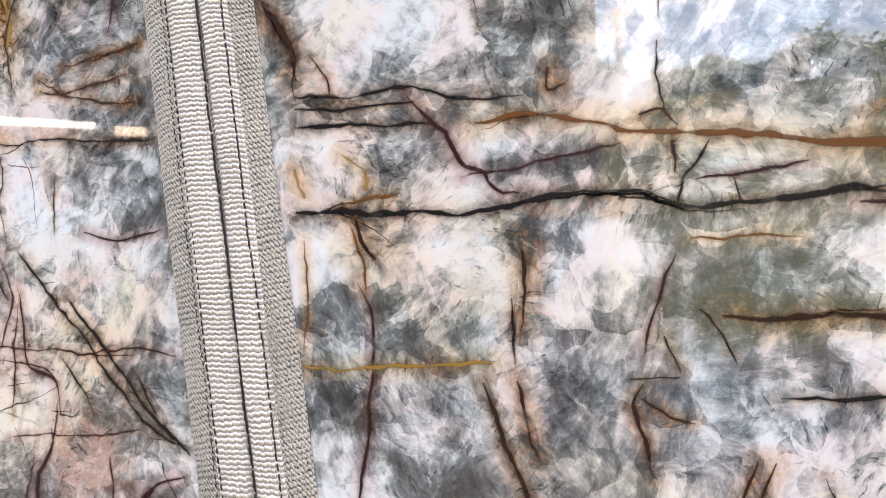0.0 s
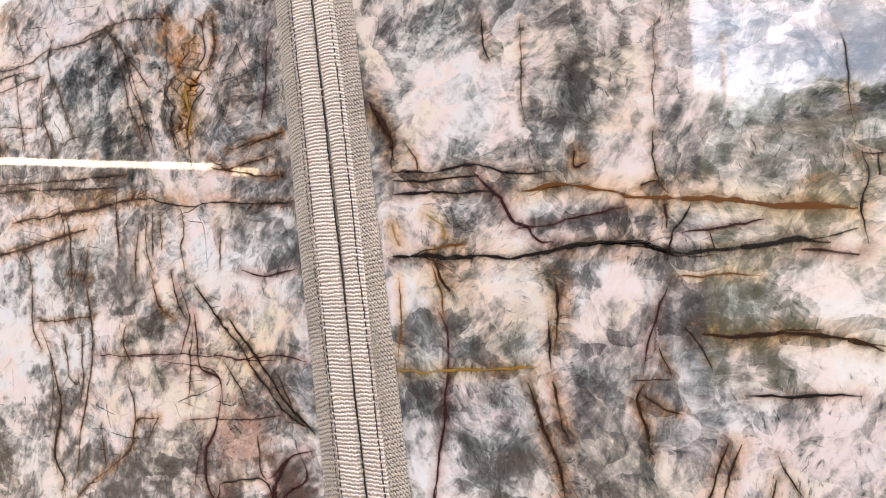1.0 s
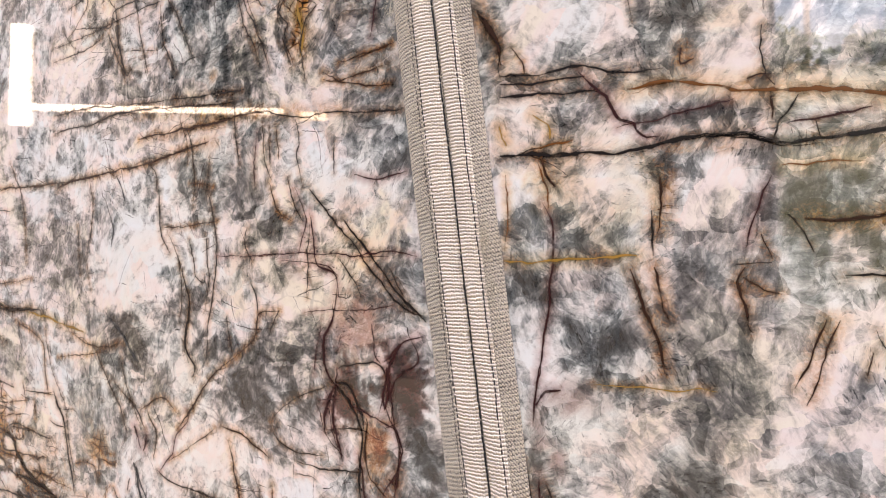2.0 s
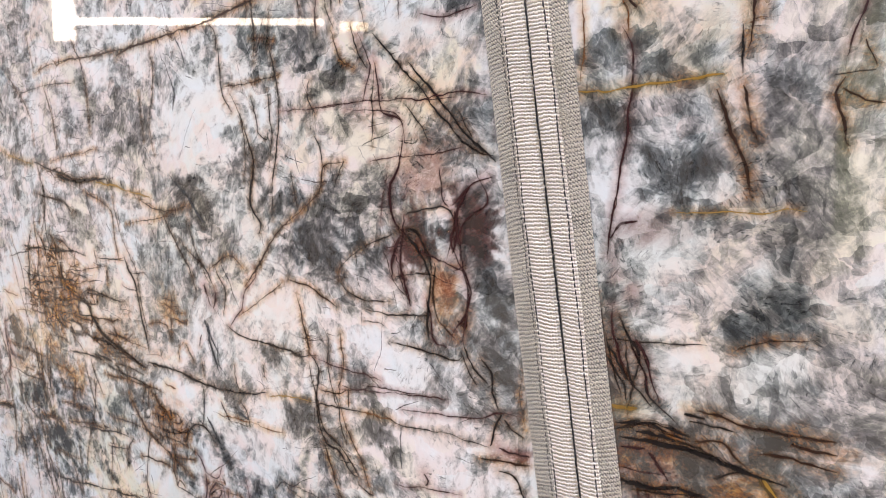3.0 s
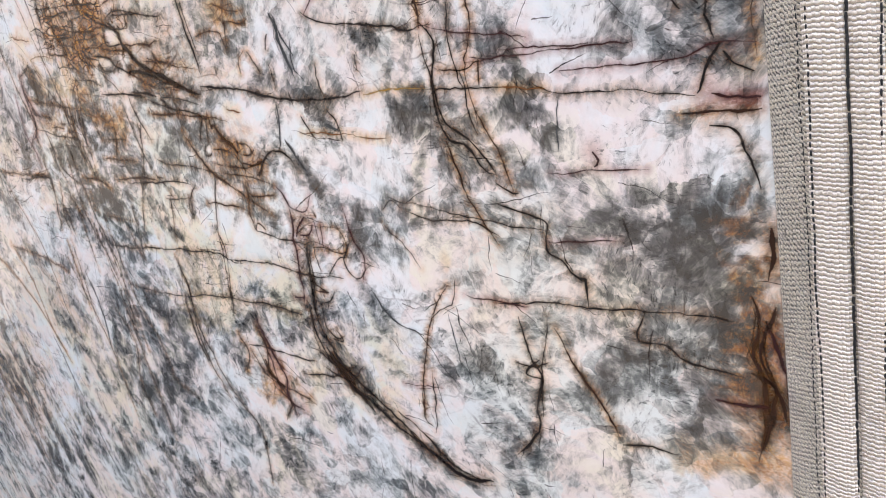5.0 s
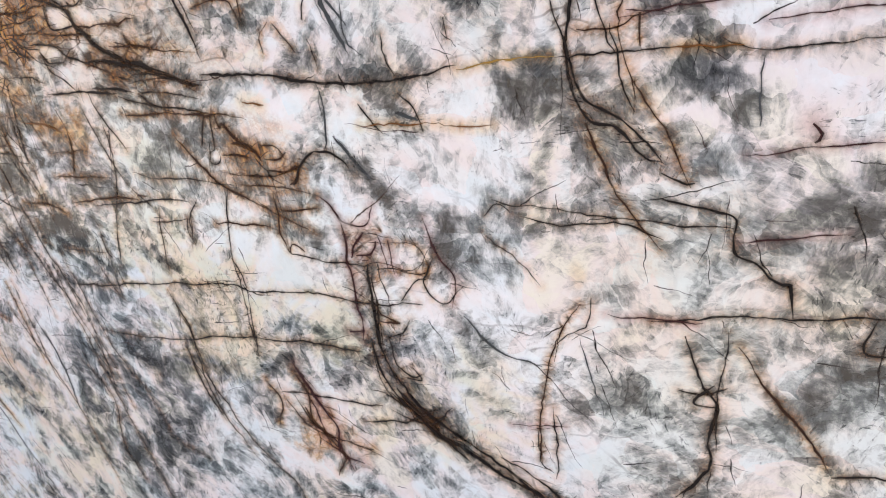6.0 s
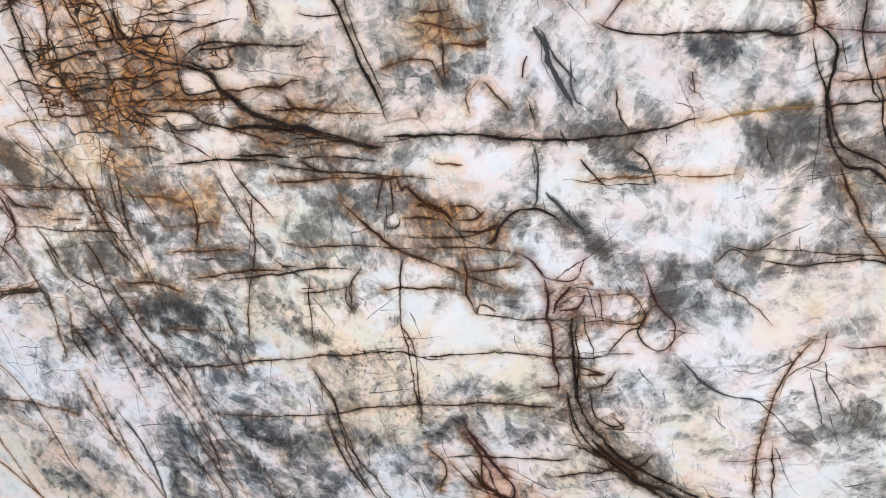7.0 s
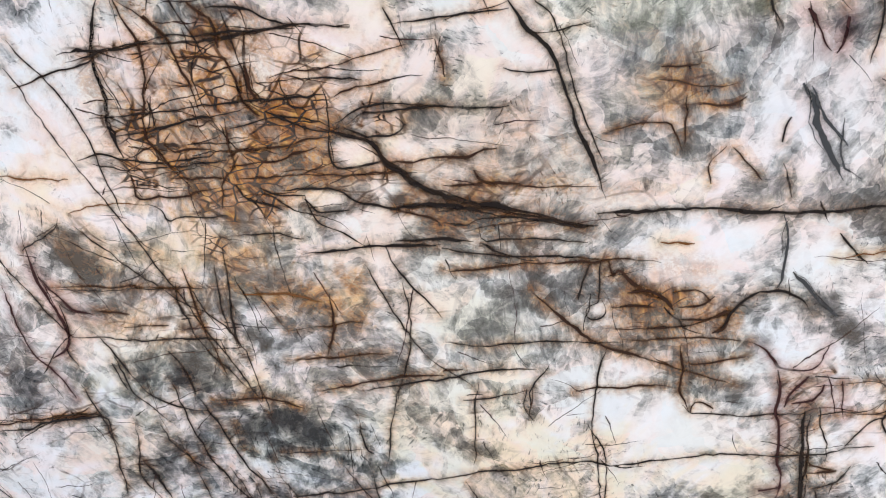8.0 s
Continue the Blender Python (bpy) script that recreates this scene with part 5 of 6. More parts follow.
vein("r", 2.4, (-634, 900), (-632, 883), (-635, 865), (-632, 850), (-633, 831), (-629, 810), (-631, 789))
vein("r", 2.4, (-615, 894), (-626, 883), (-631, 869))
vein("k", 2.2, (-613, 861), (-612, 835), (-613, 815), (-616, 788))
vein("r", 2, (-604, 886), (-610, 875), (-625, 871))
vein("r", 1.5, (-604, 893), (-598, 881), (-595, 862))
vein("r", 1.2, (-625, 869), (-599, 867), (-580, 864))
vein("k", 1.5, (-606, 868), (-603, 849), (-598, 829), (-596, 819))
vein("k", 2, (-561, 857), (-571, 854), (-582, 840), (-587, 833))
vein("b", 2, (-611, 817), (-595, 814))
vein("b", 2, (-611, 807), (-591, 809))
vein("k", 3, (-606, 794), (-591, 803), (-582, 816))
vein("r", 3, (-630, 800), (-646, 797))
vein("k", 1.5, (-807, 895), (-812, 881), (-807, 868))
vein("r", 4, (-1160, 1016), (-1152, 1004), (-1141, 989), (-1128, 981))
vein("r", 2, (-1194, 1010), (-1192, 986), (-1189, 961), (-1182, 946), (-1171, 927), (-1165, 911))
vein("k", 1.5, (-1150, 992), (-1151, 968), (-1158, 954), (-1153, 939))
vein("k", 2, (-1132, 967), (-1121, 951), (-1114, 936), (-1104, 915), (-1084, 901), (-1058, 894))
vein("k", 1.8, (-1058, 1003), (-1057, 975), (-1049, 953), (-1040, 936), (-1030, 923), (-1022, 910))
vein("k", 2, (-1076, 948), (-1068, 933), (-1064, 912), (-1065, 902))
vein("k", 1.8, (-1064, 907), (-1054, 881), (-1041, 848), (-1021, 807))
vein("k", 1.8, (-1015, 1029), (-1014, 1008), (-1017, 986), (-1020, 963), (-1018, 946))
vein("b", 1.3, (-980, 955), (-958, 958), (-924, 960))
vein("k", 1.2, (-1150, 963), (-1095, 959), (-1029, 955))
vein("b", 1.3, (-1106, 969), (-1070, 969))
vein("b", 1.3, (-1124, 984), (-1098, 981))
vein("b", 1.6, (-1051, 900), (-1010, 901), (-981, 889))
vein("b", 2, (-964, 906), (-932, 909), (-910, 912), (-870, 914))
vein("b", 1.3, (-985, 934), (-929, 932), (-903, 933))
vein("k", 1.3, (-891, 988), (-888, 962), (-892, 934), (-900, 911), (-914, 877), (-925, 831))
vein("k", 1.5, (-899, 1015), (-883, 988), (-864, 960))
vein("k", 1.5, (-1101, 884), (-1094, 864), (-1082, 847), (-1072, 839))
vein("k", 1.5, (-1122, 885), (-1125, 858), (-1129, 836), (-1119, 811))
vein("k", 2, (-1125, 850), (-1116, 830), (-1109, 811))
vein("k", 1.3, (-942, 879), (-938, 853), (-932, 847))
vein("k", 1.2, (-1007, 851), (-979, 850), (-938, 850))
vein("k", 1.5, (-1038, 880), (-1038, 859), (-1030, 853))
vein("k", 1.8, (-584, 1094), (-559, 1084), (-533, 1082), (-485, 1079), (-463, 1073), (-434, 1076))
vein("r", 1.3, (-534, 1169), (-531, 1156), (-551, 1138), (-558, 1116), (-580, 1090))
vein("b", 1.6, (-477, 1155), (-441, 1150), (-428, 1142), (-405, 1132))
vein("b", 2, (-467, 1142), (-461, 1126), (-456, 1108), (-448, 1087), (-447, 1074))
vein("k", 1.8, (-418, 1099), (-418, 1076), (-416, 1056), (-412, 1035), (-406, 1025))
vein("k", 2.4, (-448, 1079), (-435, 1060), (-438, 1028), (-433, 1001), (-423, 982), (-406, 978), (-390, 960), (-377, 956))
vein("b", 2, (-430, 1039), (-405, 1040), (-391, 1048))
vein("b", 1.4, (-391, 1048), (-391, 1028))
vein("k", 3.2, (-753, 1027), (-697, 1024), (-646, 1015), (-616, 1012), (-560, 1015), (-516, 1020))
vein("y", 1.5, (-516, 1020), (-476, 1025), (-445, 1025))
vein("k", 2, (-445, 1025), (-373, 1026))
vein("o", 1.5, (-602, 982), (-565, 982), (-538, 983), (-492, 980))
vein("r", 1.2, (-372, 1056), (-331, 1055), (-297, 1058))
vein("k", 1.6, (-367, 1134), (-334, 1134), (-312, 1134), (-285, 1135))
vein("k", 1.6, (-368, 1124), (-349, 1123), (-341, 1120))
vein("r", 2.5, (-290, 1152), (-285, 1135), (-283, 1119), (-278, 1110), (-265, 1108))
vein("b", 4, (-255, 1133), (-245, 1128), (-245, 1141))
vein("k", 2.4, (-248, 1116), (-243, 1103), (-235, 1090), (-221, 1080))
vein("k", 2, (-226, 1103), (-217, 1090), (-214, 1073), (-209, 1058))
vein("k", 1.8, (-335, 1107), (-313, 1102), (-285, 1100), (-257, 1098), (-250, 1103))
vein("r", 1.4, (-320, 1039), (-286, 1041), (-260, 1043), (-230, 1047), (-211, 1054), (-184, 1055))
vein("k", 1.6, (-344, 1030), (-326, 1024), (-303, 1023), (-270, 1025), (-239, 1024), (-220, 1023))
vein("o", 1.4, (-373, 1027), (-332, 1027))
vein("k", 2, (-209, 1056), (-215, 1039), (-220, 1023))
vein("k", 1.8, (-204, 1050), (-197, 1042), (-184, 1038))
vein("r", 5, (-210, 1021), (-196, 1020), (-179, 1021))
vein("b", 3, (-229, 1009), (-201, 1011), (-178, 1014))
vein("k", 2.4, (-210, 1001), (-196, 1000), (-189, 992), (-181, 979), (-174, 961))
vein("g", 1.6, (-321, 1019), (-322, 999), (-322, 978))
vein("r", 1, (-328, 959), (-249, 969))
vein("k", 2, (-378, 948), (-367, 943), (-357, 942))
vein("k", 2.5, (-109, 1132), (-96, 1110), (-90, 1103))
vein("k", 2, (-96, 1138), (-94, 1117), (-88, 1100), (-73, 1085))
vein("r", 2, (-86, 1137), (-77, 1123), (-75, 1116))
vein("k", 4, (-102, 1067), (-85, 1069), (-69, 1071), (-53, 1068), (-43, 1066))
vein("k", 3, (-48, 1083), (-33, 1082))
vein("k", 4, (-85, 1062), (-61, 1062), (-42, 1059), (-30, 1055))
vein("k", 4, (-101, 1021), (-81, 1020), (-64, 1022), (-42, 1024), (-27, 1023))
vein("r", 3.5, (-73, 1049), (-66, 1038), (-60, 1028))
vein("r", 2, (-97, 1046), (-77, 1049))
vein("r", 2, (-74, 1019), (-70, 996))
vein("r", 2, (-61, 1022), (-55, 1013), (-52, 1002))
vein("b", 2, (-43, 1020), (-37, 1011), (-31, 999))
vein("b", 1.5, (-93, 990), (-61, 991), (-24, 997))
vein("k", 2.4, (-379, 928), (-349, 924), (-333, 918), (-332, 896), (-318, 890), (-303, 879), (-296, 878), (-294, 853))
vein("k", 2, (-384, 838), (-338, 848), (-294, 852), (-248, 858), (-211, 863), (-182, 864))
vein("k", 2, (-248, 858), (-254, 835), (-232, 835), (-216, 824), (-195, 822), (-175, 822))
vein("r", 1.2, (-330, 903), (-294, 911), (-268, 913))
vein("k", 3, (-362, 831), (-353, 809), (-347, 792), (-338, 776), (-342, 750), (-343, 724), (-365, 689))
vein("b", 2, (-326, 828), (-314, 808), (-296, 783), (-280, 764), (-265, 739))
vein("k", 2, (-340, 794), (-354, 778), (-338, 776))
vein("b", 6, (-173, 886), (-168, 868), (-169, 842), (-161, 819), (-157, 788), (-160, 755))
vein("b", 5, (-168, 935), (-163, 917), (-165, 898))
vein("r", 4, (-165, 868), (-153, 842), (-142, 804))
vein("r", 3, (-194, 797), (-174, 799), (-155, 802))
vein("k", 1.6, (-265, 736), (-242, 741), (-219, 738))
vein("r", 2, (-81, 916), (-54, 921), (-31, 926), (-16, 932))
vein("r", 3, (-43, 974), (-32, 962), (-21, 955))
vein("r", 6, (-64, 787), (-46, 794))
vein("k", 7, (-607, 758), (-582, 727), (-555, 708), (-511, 684), (-470, 658), (-429, 643), (-394, 649))
vein("k", 3, (-510, 692), (-477, 677), (-445, 652), (-413, 646))
vein("k", 4, (-616, 865), (-617, 830), (-615, 786), (-603, 751))
vein("r", 1.5, (-557, 909), (-548, 877), (-536, 859), (-540, 831))
vein("k", 1.6, (-552, 876), (-564, 853), (-548, 839), (-528, 853))
vein("k", 1.8, (-1011, 806), (-899, 817), (-800, 828), (-739, 826), (-681, 829), (-617, 826), (-567, 832))
vein("k", 1.8, (-988, 753), (-902, 754), (-815, 766), (-750, 774), (-701, 778), (-635, 777))
vein("k", 1.6, (-743, 715), (-689, 721), (-623, 723))
vein("r", 3.5, (-718, 754), (-701, 718), (-683, 690), (-683, 657), (-656, 648))
vein("r", 2.5, (-719, 688), (-686, 672), (-670, 636))
vein("b", 3, (-739, 708), (-714, 681), (-680, 674), (-642, 669))
vein("b", 2, (-705, 667), (-678, 654), (-689, 625))
vein("k", 1.8, (-648, 700), (-604, 709), (-562, 732))
vein("k", 1.8, (-613, 718), (-574, 714), (-552, 735))
vein("k", 1.6, (-597, 760), (-578, 758), (-586, 770))
vein("k", 1.5, (-767, 864), (-755, 835), (-759, 786), (-760, 753))
vein("k", 1.4, (-864, 816), (-849, 767), (-831, 702), (-791, 641), (-748, 601), (-739, 550), (-740, 510))
vein("k", 1.4, (-923, 621), (-868, 604))
vein("k", 1.2, (-1479, 734), (-1446, 645), (-1414, 556), (-1396, 486))
vein("o", 2, (-1340, 767), (-1298, 709), (-1268, 626), (-1227, 569))
vein("b", 1.5, (-1343, 761), (-1234, 757), (-1159, 745))
vein("k", 1.3, (-1128, 800), (-1116, 733), (-1109, 673))
vein("k", 1.3, (-1015, 844), (-984, 740), (-940, 674), (-923, 621))
vein("k", 1.5, (-461, 753), (-457, 713), (-463, 682))
vein("k", 1.4, (-457, 809), (-431, 834), (-426, 854))
vein("r", 1, (-497, 732), (-446, 737))
vein("k", 2.2, (-805, 1509), (-730, 1511), (-660, 1517), (-575, 1514), (-489, 1507), (-453, 1505))
vein("k", 2, (-807, 1532), (-731, 1532), (-650, 1527), (-596, 1524), (-508, 1521), (-445, 1517))
vein("b", 3, (-626, 1483), (-554, 1487), (-488, 1489), (-444, 1491), (-411, 1491))
vein("k", 2, (-419, 1493), (-394, 1484), (-355, 1479), (-318, 1479), (-237, 1470))
vein("b", 3, (-798, 1436), (-724, 1443), (-656, 1448), (-592, 1454), (-533, 1463), (-501, 1467))
vein("k", 1.6, (-814, 1624), (-738, 1628), (-680, 1633), (-624, 1641), (-582, 1643))
vein("k", 1.6, (-764, 1641), (-691, 1631), (-675, 1650), (-620, 1654))
vein("k", 2, (-670, 1660), (-615, 1660), (-584, 1668), (-534, 1670), (-487, 1673), (-469, 1675))
vein("k", 1.5, (-574, 1680), (-578, 1657), (-556, 1619), (-539, 1584), (-529, 1562))
vein("k", 1.8, (-473, 1663), (-463, 1635), (-448, 1595), (-434, 1568), (-421, 1536))
vein("k", 1.3, (-459, 1647), (-432, 1617), (-418, 1599))
vein("k", 3, (-675, 1646), (-666, 1602), (-652, 1565), (-642, 1571))
vein("k", 2, (-690, 1620), (-665, 1581), (-652, 1555))
vein("k", 1.6, (-587, 1638), (-580, 1596), (-568, 1568), (-557, 1550))
vein("k", 1.2, (-640, 1711), (-627, 1680), (-620, 1651))
vein("k", 1.5, (-723, 1744), (-725, 1700), (-742, 1680), (-779, 1672))
vein("k", 1.4, (-757, 1714), (-736, 1672), (-758, 1646), (-776, 1634))
vein("k", 1.3, (-713, 1697), (-687, 1663), (-675, 1646))
vein("k", 1.3, (-781, 1695), (-742, 1673))
vein("k", 2.5, (-364, 1664), (-348, 1649), (-344, 1624), (-355, 1609))
vein("b", 4, (-337, 1658), (-333, 1628), (-343, 1607))
vein("k", 2, (-382, 1608), (-394, 1592), (-381, 1578), (-385, 1561), (-376, 1530))
vein("y", 8, (-369, 1603), (-366, 1581), (-361, 1557), (-365, 1540))
vein("k", 2, (-358, 1598), (-343, 1589), (-358, 1577), (-365, 1552), (-360, 1516))
vein("r", 1.6, (-268, 1626), (-271, 1594), (-272, 1572), (-276, 1545))
vein("b", 1.6, (-334, 1513), (-312, 1509), (-277, 1512), (-250, 1517))
vein("b", 1.6, (-291, 1527), (-270, 1530), (-251, 1533))
vein("k", 1.6, (-371, 1477), (-366, 1454), (-368, 1437), (-361, 1407))
vein("r", 1.4, (-427, 1470), (-430, 1441), (-429, 1410))
vein("k", 1.2, (-410, 1481), (-407, 1451), (-407, 1433))
vein("k", 2, (-608, 1452), (-591, 1438), (-588, 1417))
vein("k", 1.2, (-500, 1451), (-503, 1413))
vein("k", 1, (-320, 1450), (-319, 1414))
vein("r", 2, (-296, 1416), (-269, 1410), (-233, 1415))
vein("k", 1.2, (-550, 1500), (-539, 1473), (-537, 1441))
vein("k", 2.6, (-140, 1488), (-105, 1484), (-70, 1484), (-37, 1475), (-5, 1475))
vein("k", 2, (-140, 1479), (-110, 1475), (-65, 1476))
vein("b", 3, (8, 1486), (8, 1475), (16, 1478))
vein("k", 3, (-140, 1467), (-105, 1465), (-65, 1462), (-55, 1460))
vein("r", 2.6, (-70, 1481), (-58, 1465), (-46, 1450), (-39, 1440), (-28, 1434), (-22, 1426), (-9, 1422))
vein("r", 1.4, (-40, 1434), (-15, 1435), (7, 1438), (44, 1444))
vein("o", 4.5, (-32, 1460), (-10, 1463), (11, 1460), (32, 1454), (52, 1450), (74, 1447), (99, 1444), (123, 1438), (140, 1435), (176, 1433))
vein("b", 2, (52, 1457), (63, 1460), (71, 1451))
vein("k", 4.5, (-140, 1419), (-105, 1418), (-66, 1416), (-42, 1414), (-20, 1417), (2, 1419), (31, 1418), (51, 1415), (69, 1410), (95, 1410), (116, 1411), (135, 1413), (151, 1413), (161, 1411))
vein("k", 1.6, (83, 1442), (77, 1431), (72, 1425), (70, 1417), (69, 1409))
vein("r", 1.4, (77, 1423), (99, 1425), (126, 1428))
vein("k", 1.6, (148, 1412), (161, 1414), (176, 1417))
vein("r", 2, (145, 1408), (160, 1405), (175, 1403))
vein("k", 1.3, (61, 1493), (62, 1474), (63, 1458))
vein("k", 1, (65, 1569), (64, 1532), (64, 1503))
vein("k", 1.2, (-29, 1590), (-29, 1562), (-29, 1513))
vein("k", 1, (174, 1545), (176, 1526), (176, 1507), (177, 1489), (178, 1474))
vein("k", 1.6, (-61, 1597), (-59, 1573), (-55, 1562))
vein("y", 3, (-142, 1444), (-134, 1427))
vein("y", 3, (-108, 1453), (-97, 1441), (-95, 1429))
vein("o", 2, (-110, 1423), (-90, 1426), (-75, 1427))
vein("r", 2.2, (-101, 1378), (-94, 1360), (-92, 1338), (-94, 1315), (-95, 1293), (-99, 1279), (-102, 1252), (-107, 1225), (-111, 1198))
vein("y", 3, (-141, 1332), (-96, 1333), (-53, 1334), (-26, 1335))
vein("k", 1.8, (-16, 1368), (-14, 1351), (-13, 1334))
vein("b", 5, (-9, 1393), (-8, 1376), (-12, 1351))
vein("b", 3, (-13, 1326), (-9, 1305), (-3, 1285))
vein("b", 2.4, (-30, 1325), (-22, 1304), (-16, 1284), (-10, 1268), (-6, 1248))
vein("r", 2.6, (65, 1389), (59, 1370), (53, 1354), (49, 1339))
vein("b", 2, (48, 1327), (42, 1319), (42, 1311), (47, 1299), (50, 1286), (54, 1281))
vein("b", 1.6, (48, 1319), (62, 1312), (72, 1308))
vein("k", 1.2, (77, 1362), (85, 1349), (90, 1335))
vein("b", 4, (86, 1357), (120, 1357), (136, 1357), (173, 1355))
vein("k", 2.2, (109, 1321), (135, 1321), (171, 1323))
vein("b", 2.4, (106, 1291), (98, 1269), (91, 1250), (85, 1234))
vein("k", 1.2, (124, 1285), (133, 1268), (147, 1241))
vein("r", 3, (-110, 1216), (-102, 1226), (-87, 1230))
vein("k", 2.4, (-585, 1417), (-584, 1392), (-579, 1366), (-566, 1343))
vein("k", 2.2, (-567, 1366), (-551, 1340), (-540, 1315), (-529, 1285), (-537, 1254))
vein("k", 3.5, (-529, 1279), (-537, 1241), (-521, 1218), (-525, 1206))
vein("k", 1.6, (-503, 1413), (-493, 1383), (-486, 1340), (-493, 1292), (-500, 1256), (-499, 1220))
vein("k", 1.2, (-533, 1359), (-524, 1334), (-521, 1316), (-506, 1310), (-506, 1322))
vein("b", 1.2, (-578, 1375), (-483, 1375))
vein("r", 1.2, (-486, 1339), (-430, 1339), (-359, 1341), (-274, 1337), (-255, 1336))
vein("b", 1.8, (-392, 1282), (-420, 1280), (-427, 1254), (-451, 1236), (-494, 1206), (-519, 1177), (-550, 1142))
vein("k", 1.5, (-433, 1312), (-425, 1295), (-422, 1280))
vein("k", 1.3, (-470, 1275), (-460, 1235))
vein("k", 1.3, (-392, 1284), (-405, 1261))
vein("k", 1.6, (-440, 1370), (-443, 1352), (-430, 1335))
vein("r", 2, (-373, 1408), (-360, 1386), (-356, 1369), (-367, 1341))
vein("r", 2, (-353, 1385), (-345, 1352), (-340, 1330), (-319, 1320), (-315, 1298))
vein("k", 2.6, (-350, 1407), (-331, 1385), (-313, 1365), (-295, 1349), (-261, 1310), (-235, 1289), (-217, 1282))
vein("r", 2.8, (-315, 1309), (-321, 1277), (-332, 1255), (-329, 1229), (-320, 1214))
vein("k", 2.2, (-315, 1336), (-298, 1315), (-287, 1299))
vein("r", 1.4, (-390, 1335), (-337, 1330), (-315, 1320))
vein("r", 3.5, (-320, 1214), (-330, 1192), (-333, 1169))
vein("k", 3, (-320, 1216), (-299, 1211), (-285, 1187), (-282, 1176))
vein("k", 1.6, (-313, 1230), (-286, 1236), (-263, 1234), (-256, 1210))
vein("r", 4, (-257, 1235), (-253, 1210), (-259, 1195))
vein("r", 3, (-260, 1240), (-238, 1261), (-217, 1265))
vein("k", 1.6, (-327, 1213), (-356, 1202), (-385, 1186), (-400, 1173), (-402, 1161))
vein("r", 1, (-358, 1283), (-301, 1286), (-248, 1291))
vein("k", 2.8, (-323, 1220), (-304, 1204), (-291, 1186), (-285, 1165), (-289, 1134), (-286, 1112))
vein("r", 2.4, (-254, 1231), (-260, 1206), (-249, 1186), (-240, 1167), (-243, 1142), (-249, 1115))
vein("k", 1.3, (-328, 1169), (-304, 1173), (-285, 1176))
vein("k", 1.6, (-392, 1168), (-397, 1156), (-367, 1143), (-332, 1143))
vein("b", 3, (-279, 1186), (-282, 1160), (-276, 1135), (-255, 1115))
vein("k", 2.4, (-99, 1154), (-92, 1137), (-85, 1124), (-91, 1093), (-94, 1075))
vein("k", 2, (-114, 1126), (-98, 1101), (-93, 1084))
vein("y", 9, (-106, 1080), (-95, 1079), (-84, 1081))
vein("k", 4, (-101, 1060), (-81, 1068), (-60, 1066), (-44, 1065))
vein("k", 4, (-98, 1056), (-72, 1058), (-39, 1055), (-20, 1052), (-5, 1048), (24, 1043))
vein("k", 3.4, (-88, 1016), (-62, 1019), (-38, 1022), (-11, 1015), (18, 1014), (36, 1008), (58, 1007))
vein("b", 2.4, (-41, 1088), (-22, 1087), (4, 1082), (31, 1082), (53, 1082))
vein("k", 1.6, (-44, 1079), (-25, 1078), (-10, 1076))
vein("b", 2, (-40, 1063), (-21, 1066), (-13, 1057), (-3, 1050))
vein("b", 2.4, (5, 1064), (32, 1063), (54, 1061))
vein("b", 2, (25, 1075), (54, 1072))
vein("r", 1.5, (-98, 1033), (-63, 1033))
vein("k", 1.4, (0, 1030), (0, 996))
vein("k", 2, (-61, 977), (-36, 976), (3, 980), (38, 981), (60, 980))
vein("b", 2.4, (-3, 978), (3, 963), (11, 956))
vein("k", 2, (18, 1022), (35, 1022), (57, 1029))
vein("b", 5, (2, 1047), (14, 1029), (22, 1006), (33, 1001))
vein("y", 6, (6, 1046), (14, 1037), (25, 1027))
vein("k", 1.5, (-476, 917), (-449, 910), (-407, 913), (-376, 902))
vein("b", 2, (-427, 981), (-417, 957), (-407, 932), (-389, 911), (-377, 895))
vein("k", 1.4, (-498, 923), (-463, 921), (-425, 917), (-396, 915), (-333, 913))
vein("r", 1.3, (-446, 1076), (-397, 1067), (-347, 1064))
vein("k", 2, (-600, 999), (-592, 986), (-582, 975))
vein("k", 1.6, (-564, 1006), (-553, 993), (-548, 976))
vein("k", 1.2, (-574, 1047), (-573, 1029), (-566, 1017))
vein("k", 1, (-521, 1055), (-520, 1040))
vein("r", 1.3, (-415, 841), (-385, 842), (-350, 843))
vein("k", 1.3, (-472, 728), (-472, 698), (-463, 688))
vein("k", 1.5, (-808, 881), (-807, 898), (-794, 915))
vein("k", 1.3, (-846, 903), (-853, 856), (-856, 831))
vein("k", 1.4, (-751, 926), (-762, 888), (-765, 848), (-763, 813), (-761, 764))
vein("k", 1.4, (-860, 806), (-848, 774), (-846, 728), (-831, 673), (-800, 627))
vein("k", 1.4, (-1149, 814), (-1145, 877), (-1157, 923))
vein("k", 1.4, (-1082, 924), (-1069, 859), (-1048, 813), (-1020, 780))
vein("k", 1.3, (-1032, 834), (-1009, 767), (-989, 711), (-977, 652))
vein("k", 1.2, (-962, 838), (-938, 800), (-937, 826))
vein("b", 1.3, (-1049, 1013), (-1045, 972), (-1034, 924))
vein("b", 1.3, (-998, 994), (-983, 960))
vein("r", 1.6, (-592, 888), (-590, 857))
vein("r", 2.6, (-708, 718), (-698, 687), (-693, 660))
vein("k", 2.4, (-617, 737), (-597, 727), (-576, 724))
vein("b", 5, (-159, 880), (-164, 843), (-153, 811), (-158, 766))
vein("b", 4, (-171, 826), (-154, 818), (-143, 793))
